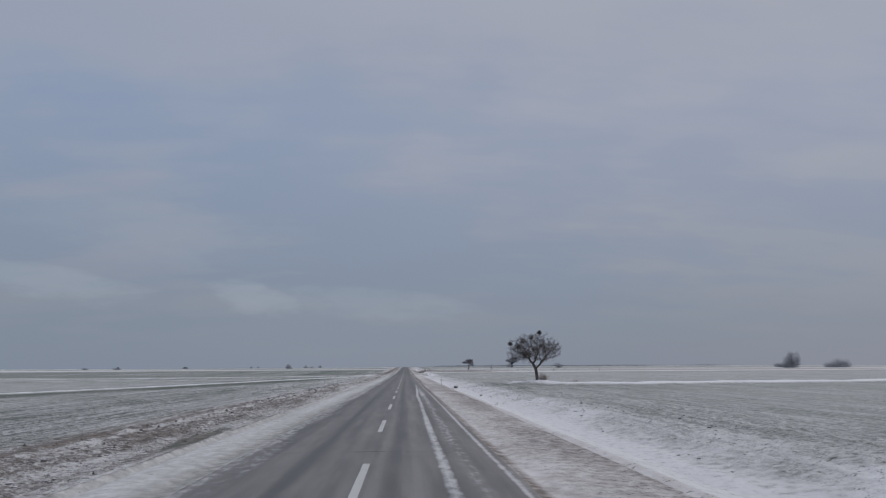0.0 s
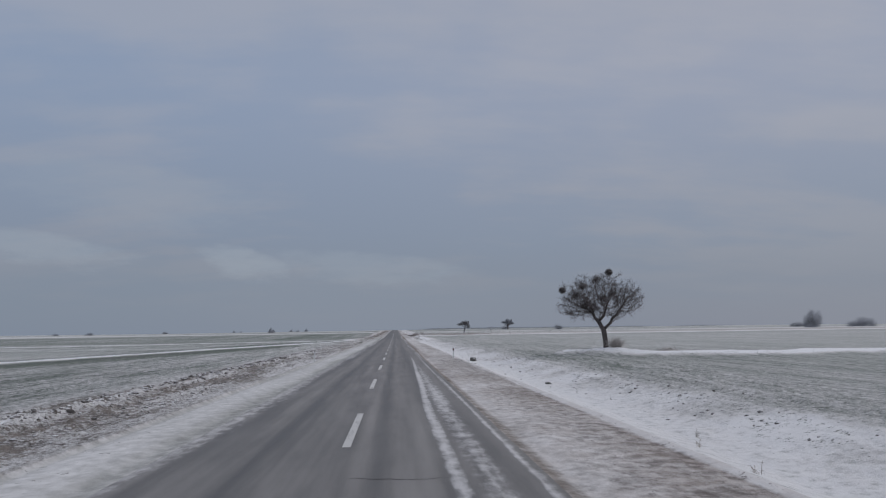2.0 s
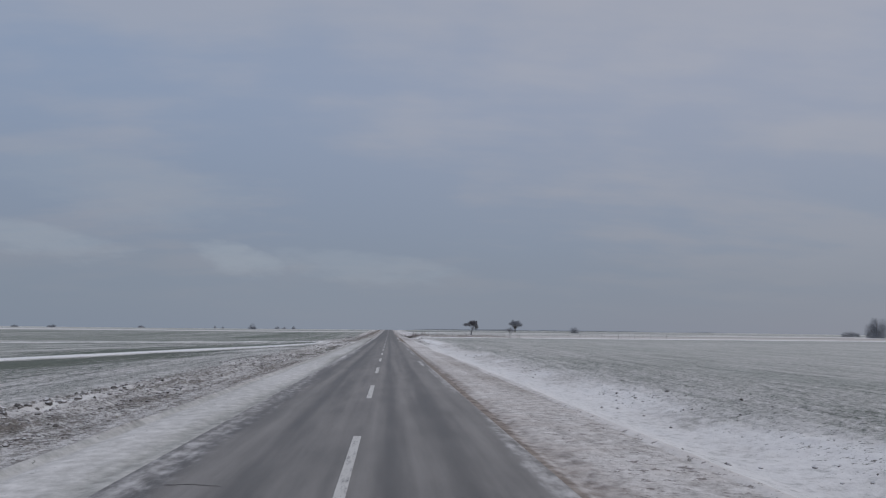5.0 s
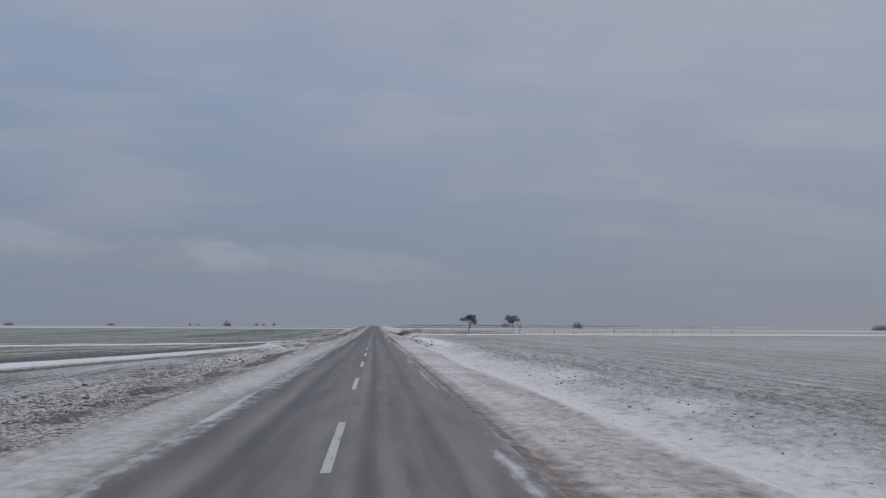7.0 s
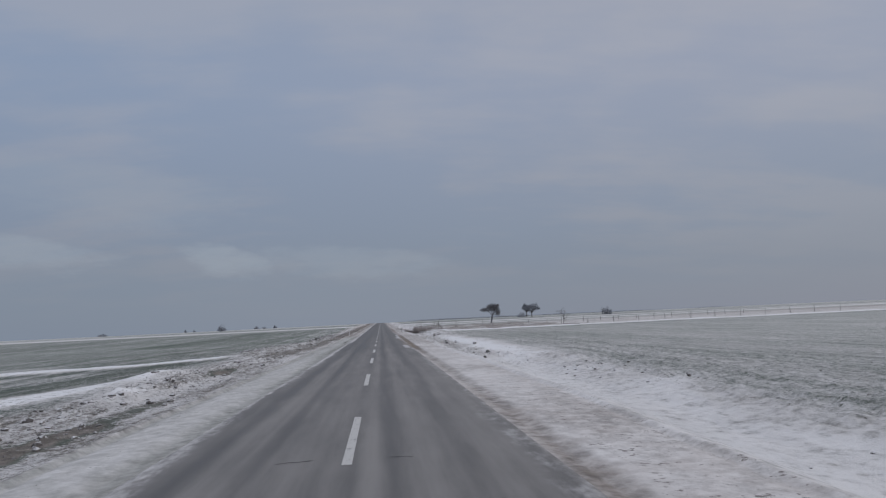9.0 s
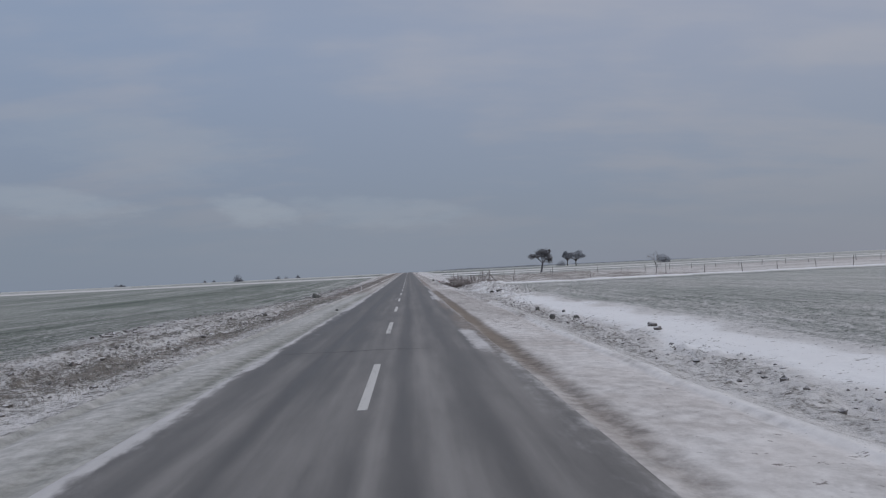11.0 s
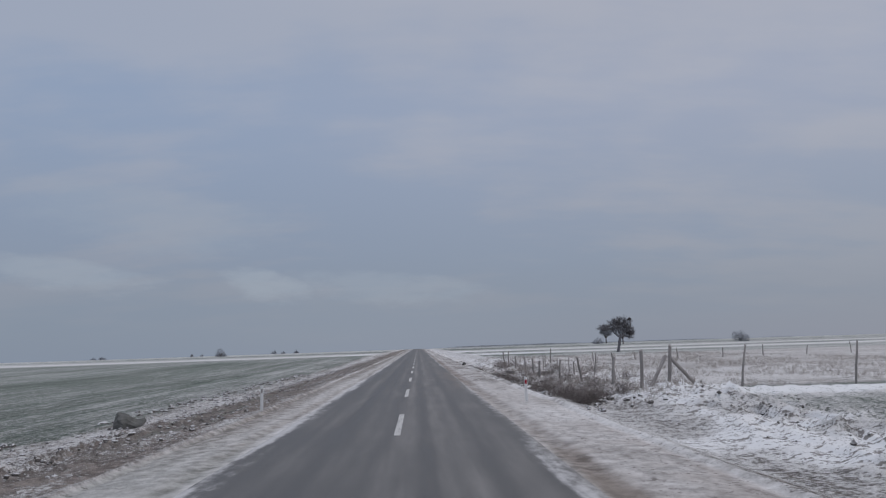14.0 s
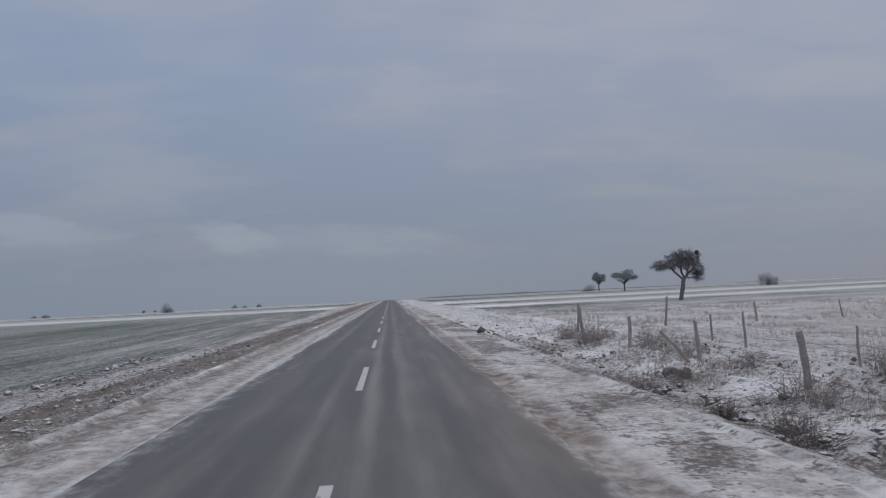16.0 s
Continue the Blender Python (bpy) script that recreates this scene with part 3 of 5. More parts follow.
    bl = bl - (0.35 + 0.9 * (n4 - 0.3)) * bump(xe + rag, -8.1, 2.0) * step(y, 322, 336) + (0.26 * bump(xe + rag, -12.0, 1.7) - 0.18 * bump(xe, -6.5, 0.5)) * step(y, 322, 336) - 0.25 * bump(ax, 7.3, 1.4) * step(y, 264, 276) * (1 - step(y, 318, 330))
    snow = snow * (1 - bank_l) + bank_l * (bl + 0.5 * (n3 - 0.5) + 0.4 * (n4 - 0.5))
    soil = np.maximum(soil, (~R) * step(ax, 5.2, 5.5) * (1 - step(ax - wide_l + rag, 9.3, 12.3)) * np.interp(y, [0, 250, 310, 325], [0.44, 0.38, 0.34, 0.52]))
    # a thin line of snow left along the lip
    lip = -x - np.interp(y, [325, 343, 350, 420], [6.12, 6.05, 5.66, 5.70]) - 0.55 * (fbm(y * 0.35, x * 0.0, 86, 3) - 0.5)
    snow = snow + 0.95 * step(n4, 0.38, 0.54) * (~R) * bump(lip, 0, 0.17) * step(y, 322, 332) * step(fbm(y * 0.09, x * 0.0, 88, 2), 0.47, 0.58)
    heap = np.exp(-(((x + 8.9) / 1.0) ** 2 + ((y - 223) / 3.5) ** 2)) + np.exp(-(((x + 10.8) / 1.3) ** 2 + ((y - 233) / 4.0) ** 2))
    snow = snow + 0.35 * heap
    # bare earth patches by the left shoulder
    for px, py, wx, wy in ((-7.2, 170, 0.6, 2.2), (-7.4, 178, 0.7, 3.0), (-7.0, 187, 0.6, 3.5), (-7.1, 212, 0.75, 9), (-6.6, 199, 0.5, 6), (-7.9, 235, 0.55, 2.6), (-6.35, 27, 0.4, 5), (-7.9, 338, 1.1, 9), (-8.2, 354, 1.0, 11)):
        k = np.clip(1.6 - 1.6 * np.hypot((x - px) / wx, (y - py) / wy) + 1.6 * (n4 - 0.5), 0, 1) * step(ax, 5.55, 5.75)
        snow, soil = snow * (1 - k) + 0.02 * k, np.maximum(soil * (1 - k), np.where(py < 300, 0.40, 0.6) * k)
    # right bank: snow-filled ditch, then rubble by the fence
    reach = np.interp(y, [0, 140, 230, 300], [12.5, 12.0, 11.5, 12.5]) + 3.0 * (n1 - 0.5)
    ditch = R * step(xe, 6.5, 6.75) * (1 - step(x, reach - 0.9, reach + 1.5))
    dr = np.interp(y, [0, 150, 235, 256, 292, 304, 328, 336, 342, 480, 520], [1.02, 1.00, 0.95, 0.86, 0.82, 0.76, 0.96, 0.98, 0.76, 0.82, 0.8])
    early = 1 - step(y, 290, 312)
    dr = dr - 0.14 * bump(xe, 7.5, 1.1) * step(y, 240, 262) * step(n4, 0.44, 0.62) + 0.18 * bump(x, 10.4, 1.9) * step(y, 245, 262) * early
    dr = dr - 0.30 * bump(xe, 7.4, 0.9) * step(y, 334, 342) * (1 - step(y, 372, 395))
    dr = dr + np.interp(y, [235, 256], [0.0, 1]) * (np.interp(y, [292, 304], [0.55, 0.9]) * (n4 - 0.5) - 0.10 * bump(x, 7.9, 1.0) + 0.15 * bump(x, 10, 1.5))
    dr = dr + np.interp(y, [235, 256], [1, 0]) * step(x, np.interp(y, [60, 120], [9.2, 8.4]), np.interp(y, [60, 120], [11.5, 11.0])) * (0.7 * (n4 - 0.62))
    snow = snow * (1 - ditch) + ditch * (dr + 0.12 * (n3 - 0.5))
    snow = snow - 0.35 * ditch * bump(xe, 6.95, 0.28) * step(y, 292, 304) * (1 - step(y, 332, 340))
    snow = snow + 0.8 * np.exp(-(((x - 8.5) / 0.9) ** 2 + ((y - 391.8) / 2.2) ** 2)) + 0.25 * ditch * step(y, 394, 402)
    soil = np.maximum(soil, ditch * np.interp(y, [0, 235, 338, 348], [0.15, 0.35, 0.45, 0.9]))
    # left shoulder: slush by the asphalt, a tyre track, packed snow, a bare lip
    sl = (~R) * step(ax, 3.3, 3.45) * (1 - step(ax, 5.5, 5.65))
    aw = ax + (0.50 * (fbm(y * 0.10, x * 0.0, 81, 2) - 0.5) + 0.22 * (fbm(y * 0.9, x * 1.2, 83, 2) - 0.5)) * (1 - step(ax, 4.4, 5.0))
    prof_l = np.interp(aw, [3.4, 3.6, 3.8, 4.1, 4.5, 5.2, 5.38, 5.46, 5.55], [0.46, 0.42, 0.50, 0.66, 0.73, 0.70, 0.58, 0.30, 0.86])
    prof_m = np.interp(aw, [3.3, 3.42, 3.6, 3.8, 4.1, 4.5, 5.2, 5.38, 5.46, 5.55], [0.44, 0.57, 0.50, 0.28, 0.40, 0.55, 0.52, 0.43, 0.24, 0.80])
    prof_n = np.interp(aw, [3.3, 3.45, 3.62, 3.78, 3.95, 4.15, 4.5, 4.85, 5.3, 5.45, 5.55], [0.46, 0.74, 0.70, 0.36, 0.38, 0.57, 0.52, 0.30, 0.24, 0.20, 0.55])
    m1, m2 = step(y, 238, 262), step(y, 312, 338)
    prof_l = (prof_l * (1 - m1) + prof_m * m1) * (1 - m2) + prof_n * m2
    snow = snow * (1 - sl) + sl * (prof_l - 0.06 + 0.20 * (n3 - 0.5) + 0.25 * (n1 - 0.5))
    soil = np.where(sl > 0.5, 0.27 + 0.15 * step(y, 312, 338), soil)
    # right shoulder: gutter track, thin tinted snow with earth showing, a bare strip and a white lip
    sr = R * step(ax, 3.3, 3.45) * (1 - step(ax, 6.62, 6.75))
    brown = np.interp(y, [150, 200, 270, 292, 310, 325, 345, 500], [0.76, 0.80, 0.70, 0.57, 0.49, 0.56, 0.70, 0.72])
    prof_r = np.interp(ax, [3.4, 3.5, 3.7, 4.0, 4.2, 5.8, 6.1, 6.42, 6.5, 6.66], [0.8, 0.7, 0.55, 0.6, 0.95, 0.97, 0.92, 0.86, 1.2, 1.3]) * brown
    prof_a = np.interp(ax + 0.5 * (n1 - 0.5) * step(ax, 4.3, 4.9), [3.4, 3.44, 3.62, 3.72, 4.0, 4.7, 5.0, 5.6, 6.2, 6.38, 6.46, 6.66], [0.5, 0.2, 0.2, 0.68, 0.74, 0.70, 0.56, 0.46, 0.46, 0.36, 1.2, 1.3])
    prof_b = np.interp(ax, [3.3, 3.55, 3.64, 3.72, 4.2, 4.4, 5.4, 6.2, 6.38, 6.46, 6.66], [0.1, 0.1, 0.6, 0.42, 0.44, 0.54, 0.54, 0.50, 0.45, 1.2, 1.3])
    late_b, late_c = step(y, 74, 92), step(y, 116, 145)
    path = sr * step(ax, 5.15, 5.5) * (1 - step(ax, 6.3, 6.42)) * step(y, 132, 150) * (1 - step(y, 186, 204))
    prof_r = (prof_a * (1 - late_b) + prof_b * late_b) * (1 - late_c) + prof_r * late_c
    track = sr * bump(ax, 3.5, 0.22) * (1 - late_c)
    grain = sr * step(ax, 4.0, 4.5) * np.interp(y, [0, 40, 76, 88, 112, 122, 148, 172, 182, 200, 214, 225, 260, 270, 296, 310, 338, 352, 360, 420],
                                               [0.40, 0.33, 0.36, 0.60, 0.60, 0.42, 0.36, 0.36, 0.20, 0.34, 0.34, 0.12, 0.12, 0.52, 0.55, 0.58, 0.34, 0.42, 0.72, 0.70]) * (0.55 + 0.9 * n4)
    grain = grain * np.where((y > 150) & (y < 190), 1 - 0.75 * step(ax, 5.3, 5.7), 1.0)
    clump = step(fbm(x * 0.75, y * 0.42, 91, 2), 0.40, 0.60)
    grain = grain * (1 + step(y, 345, 356) * (np.interp(y, [355, 364], [1.5, 0.9]) * clump - np.interp(y, [355, 364], [0.85, 0.25])))
    prof_r = prof_r + 0.16 * step(y, 345, 356) * (0.5 - clump) - 0.07 * step(y, 357, 366) - 0.30 * bump(ax, 3.45, 0.65) * step(y, 340, 352)
    prof_r = prof_r + np.interp(y, [0, 110, 135, 245, 260, 318, 330], [0.0, 0.0, -0.10, -0.10, -0.30, -0.30, 0.0]) * bump(ax, 3.75, 0.4)
    prof_r = prof_r + 0.28 * bump(ax, 6.4, 0.2) * step(y, 190, 240)
    lipn = fbm(y * 0.2, x * 0.1, 67, 2)
    prof_r = np.where((ax > 6.4), prof_r - np.interp(y, [235, 255, 290, 300, 334, 342], [0.2, 0.45, 0.45, 0.0, 0.0, 0.45]) * step(lipn, 0.5, 0.62) * late_c, prof_r)
    snow = snow * (1 - sr) + sr * (prof_r + 0.40 * (n3 - 0.5) + 0.35 * (n1 - 0.5) + 0.5 * (n4 - 0.5))
    snow = snow - 0.22 * path - 0.03 * sr * step(y, 140, 152) * (1 - step(y, 186, 200))
    soil = np.where(sr > 0.5, np.interp(y, [0, 120, 200], [0.95, 0.9, 0.8]) * (1 - 0.5 * step(ax, 6.36, 6.5) * step(y, 190, 205)), soil)
    # packed snow on the shoulders goes over softly
    pack = np.where(R, np.interp(y, [0, 110, 150, 250, 300, 350, 362], [1.1, 1.1, 1.6, 1.8, 2.2, 1.8, 1.35]) * (1 - 0.35 * grain), np.interp(y, [0, 312, 338], [2.3, 2.2, 1.3]))
    on = (sl + sr) > 0.5
    soft = np.where(on, pack, soft)
    snow = np.where(on, 0.5 + (snow - 0.5) * pack / 0.62, snow)
    bankish = np.maximum(bank_l, ditch * step(y, 236, 256))
    soft = soft * (1 - bankish) + bankish * np.where(R, 0.30, 0.24)
    speck = np.maximum(grain, bank_l * np.interp(y, [0, 60, 140, 155, 182, 195, 262, 275, 420], [0.36, 0.40, 0.42, 0.62, 0.62, 0.42, 0.42, 0.50, 0.62]) * (0.5 + n4))
    speck = np.maximum(speck, 0.62 * R * step(x, 9, 11) * (1 - step(x, 24, 40)) * step(y, 292, 304) * (1 - step(y, 331, 336)))
    speck = np.maximum(speck, 0.55 * past * (1 - step(-x, 16, 28)) * (1 - step(y, 335, 350)))
    speck = np.maximum(speck, 0.62 * drilled * step(x, -24, -14))
    speck = np.maximum(speck, 0.52 * crisp * (1 - step(ax, 16, 30)))
    speck = np.maximum(speck, ditch * np.maximum(np.interp(y, [292, 304], [0.36, 0.60]) * step(y, 240, 258) * (1.15 - 0.75 * bump(x, 10.4, 1.9) * early), 0.45 * step(x, 9.0, 11.5) * step(n4, 0.42, 0.62)))
    speck = np.maximum(speck, (0.34 + 0.3 * (n2 - 0.5)) * step(ax, 10, 12) * (1 - step(ax, 26, 60)))
    speck = np.maximum(speck, 0.46 * pas * (1 - step(x, 40, 90)) * (1 - step(y, 430, 480)))
    speck = np.maximum(speck, 0.30 * sl * step(aw, 4.2, 4.6) * np.interp(y, [0, 250, 320, 335], [0.35, 0.5, 0.8, 1.6]))
    s0 = 0.10 * step(y, 286, 300)
    sand = R * step(ax - s0, 3.3, 3.45) * (1 - step(ax - 1.2 * s0, 3.85, 4.15)) * (1 - 0.62 * step(y, 286, 300)) * step(y, 254, 266) * (1 - step(y, 316, 330))
    snow = snow - (1.1 + 0.75 * step(y, 286, 300)) * sand
    wash = sr * np.maximum(1.6 * bump(y, 164, 9) * bump(ax, 4.9, 1.3), np.maximum(1.3 * bump(y, 362.5, 3.0) * bump(ax, 5.4, 0.9), 0.8 * bump(y, 306, 3.5) * bump(ax, 4.25, 0.6))) * step(n3, 0.35, 0.6)
    sand = np.maximum(np.maximum(sand, 0.9 * np.minimum(wash, 1)), 0.5 * track)
    snow = snow - 0.4 * wash
    gutter = R * step(ax, 3.34, 3.42) * (1 - step(ax, 3.66, 3.80)) * step(y, 118, 132) * (1 - step(y, 198, 214))
    snow, sand = snow - 1.3 * gutter, np.maximum(sand, 0.14 * gutter)
    streak = np.clip(step(ax, 3.2, 3.4) * (1 - step(ax, 9, 13)), 0, 1) * (1 - 0.85 * bankish)
    return np.clip(snow, -2.5, 4.0), np.clip(soil, 0, 1), streak, soft, np.clip(sand, 0, 1), np.clip(speck, 0, 1)


s_, so_, st_, sf_, sa_, sp_ = cover(gx, gy)
attribute(ground, "snow", s_)
attribute(ground, "soil", so_)
attribute(ground, "streak", st_)
attribute(ground, "soft", sf_)
attribute(ground, "sand", sa_)
attribute(ground, "speck", sp_)

# ---- road ----
HALF = 3.4
rx = np.concatenate([[-3.55], np.linspace(-HALF, HALF, 76), [3.55]])
ry = np.concatenate([np.arange(-120, 440, 0.5), 440 + np.cumsum(0.6 * 1.03 ** np.arange(115))])
ry = ry[ry < 1700]


def road_level(x, y):
    return rise(y) + 0.03 * (1 - (x / HALF) ** 2) - 0.10 * step(np.abs(x), 3.42, 3.5)


road, qx, qy = sheet("road", rx, ry, road_level, M_ROAD)
tagged(road, "straight two-lane asphalt road, worn grey, snow dusted at its edges", "road", kind="structure")
qn = fbm(qx * 1.5, qy * 0.10, 71, 3)
qm = fbm(qx * 3.5, qy * 0.035, 73, 3)
left_edge = step(-qx + 1.1 * (qn - 0.5), 2.35, 3.55)
right_edge = step(qx + 0.9 * (qn - 0.5), 2.65, 3.55)
brink = np.interp(qy, [0, 130, 160, 240, 270, 310, 420], [3.75, 3.7, 3.42, 3.30, 3.12, 3.18, 3.35]) + 0.55 * (fbm(qy * 0.10, qx * 0.0, 81, 2) - 0.5) + 0.30 * (fbm(qy * 0.9, qx * 1.2, 83, 2) - 0.5)
rs = np.maximum(0.85 * step(-qx, brink - 0.22, brink + 0.16), 0.62 * left_edge * np.interp(qy, [200, 260], [0.74, 0.50]))
rs = np.maximum(rs, 0.62 * np.maximum(0.0, right_edge * np.interp(qy, [100, 116, 160, 330, 345, 420], [0.25, 0.7, 0.6, 0.55, 0.75, 0.75])))
wander = 0.10 * (fbm(qy * 0.04, qx * 0.0, 75, 2) - 0.5)
strip_a = 0.95 * bump(qx + wander, np.interp(qy, [0, 64, 100], [1.85, 1.95, 2.38]), np.interp(qy, [0, 64, 100], [0.2, 0.17, 0.11]))
strip_b = 1.3 * bump(qx + wander, 2.46, 0.38) * np.interp(qy, [0, 20, 50, 66, 92, 106], [0.2, 0.3, 0.5, 0.85, 0.35, 0.0])
strip_c = 1.3 * bump(qx + wander, np.interp(qy, [0, 64, 96], [3.25, 3.22, 3.1]), 0.11)
ruts = np.minimum(1.5 * strip_a + strip_b + strip_c, 1.1) * np.interp(qy, [0, 15, 90, 104, 118], [0.70, 0.82, 0.78, 0.5, 0.0])
rs = np.maximum(rs, ruts * (0.92 + 0.6 * (qn - 0.5)))
rs = np.maximum(rs, np.minimum(1.4 * bump(qx, 2.95, 0.4), 0.75) * np.clip(2.2 * bump(qy, 264.0, 5.0), 0, 1) * (0.6 + 0.8 * qn))
rs = np.maximum(rs, np.minimum(1.4 * bump(qx, 2.86, 0.22), 0.62) * np.clip(2.5 * bump(qy, 302.0, 5.5), 0, 1))
rs = np.maximum(rs, 0.80 * bump(qx + wander, 3.08, 0.26) * step(qy, 130, 145) * (1 - step(qy, 196, 212)) * step(qn, 0.40, 0.62))
rs = np.maximum(rs, np.minimum(1.5 * bump(qx + wander, 3.16, 0.24), 0.75) * step(qy, 290, 300) * (1 - step(qy, 318, 330)) * (0.7 + 0.6 * qn))
attribute(road, "snow", np.clip(rs, 0, 1.1))
drift_x = qx + 0.16 * (fbm(qy * 0.03, qx * 0.0, 77, 2) - 0.5)
wear = 0.5 + 0.34 * (qm - 0.5) - 0.28 * (bump(drift_x, -1.55, 0.24) + bump(drift_x, -1.25, 0.55) * 0.4 + 0.9 * bump(drift_x, 0.72, 0.26) + 0.7 * bump(drift_x, 1.95, 0.34) + 0.6 * bump(drift_x, -2.75, 0.5))
wear = wear + 0.16 * (bump(drift_x, 1.15, 0.22) + bump(drift_x, 0.32, 0.18) + 0.7 * bump(drift_x, -2.1, 0.25))
wear = 0.5 + 1.1 * (wear - 0.5) + 0.05 - 0.14 * step(qy, 235, 280) - 0.08 * step(qy, 235, 280) * step(-qx, -0.5, 1.0)
attribute(road, "wear", np.clip(wear, 0, 1))
attribute(road, "mud", step(qx + 0.6 * (qn - 0.5), 2.7, 3.3) * step(qy, 255, 268) * (1 - step(qy, 305, 325)) * 0.9 + 0.75 * step(qx + 0.8 * (qn - 0.5), 2.0, 3.2) * bump(qy, 362, 20))


# ---- trees ----
def leaf_ball(rng, name, radius, count, size, mat, squash=1.0):
    """A round clump of small leaves on thin stalks, open and uneven at its edge."""
    V, F = [], []
    for k in range(count):
        d = Vector((rng.gauss(0, 1), rng.gauss(0, 1), rng.gauss(0, 1))).normalized()
        r = radius * (rng.random() ** 0.45) * (0.82 + 0.36 * noise.noise(d * 2.1 + Vector((radius * 7, 3, 1))))
        c = Vector((d.x * r, d.y * r, d.z * r * squash))
        u = Vector((rng.gauss(0, 1), rng.gauss(0, 1), rng.gauss(0, 1))).normalized()
        s = u.cross(d)
        if s.length < 1e-3:
            continue
        s.normalize()
        a = size * rng.uniform(0.6, 1.4)
        b = len(V)
        V += [c - s * a * 0.3, c + u * a, c + s * a * 0.3, c - u * a * 0.8]
        F.append((b, b + 1, b + 2, b + 3))
    for k in range(count // 12):
        d = Vector((rng.gauss(0, 1), rng.gauss(0, 1), rng.gauss(0, 1))).normalized()
        tube(V, F, [(0, 0, 0), (d.x * radius * 0.9, d.y * radius * 0.9, d.z * radius * 0.9 * squash)], [size * 0.12, size * 0.05], 3)
    return mesh_of(name, V, F, mat)


def colonize(rng, lobes, count, start, stepw, reach, kill, rounds=160):
    """Branches that grow towards points scattered in the crown's lobes (x, y, z, rx, ry, rz)."""
    pts = []
    while len(pts) < count:
        e = lobes[rng.randrange(len(lobes))]
        d = Vector((rng.gauss(0, 1), rng.gauss(0, 1), rng.gauss(0, 1))).normalized()
        r = rng.random() ** 0.36 * (0.86 + 0.34 * noise.noise(d * 2.3 + Vector((e[0], e[2], 1.0))))
        pts.append((e[0] + d.x * r * e[3], e[1] + d.y * r * e[4], e[2] + d.z * r * e[5]))
    A = np.array(pts)
    P = np.array([q[:3] for q in start], float)
    par = [int(q[3]) if len(q) > 3 else i - 1 for i, q in enumerate(start)]
    alive = np.ones(len(A), bool)
    near_i = np.zeros(len(A), int)
    near_d = np.full(len(A), 1e9)
    fresh = list(range(len(P)))
    for k in range(rounds):
        for i in fresh:
            d = np.linalg.norm(A - P[i], axis=1)
            m = d < near_d
            near_d[m], near_i[m] = d[m], i
        alive &= near_d > kill
        use = alive & (near_d < reach)
        if not use.any():
            break
        fresh = []
        add = []
        for i in np.unique(near_i[use]):
            v = A[use & (near_i == i)] - P[i]
            v = (v / np.linalg.norm(v, axis=1)[:, None]).mean(0)
            L = np.linalg.norm(v)
            if L < 0.05:
                continue
            v = v / L + np.array([rng.uniform(-0.38, 0.38), rng.uniform(-0.38, 0.38), rng.uniform(-0.32, 0.36)])
            add.append(P[i] + v / np.linalg.norm(v) * stepw)
            par.append(int(i))
        if not add:
            break
        n0 = len(P)
        P = np.vstack([P, add])
        fresh = list(range(n0, len(P)))
    return P, par


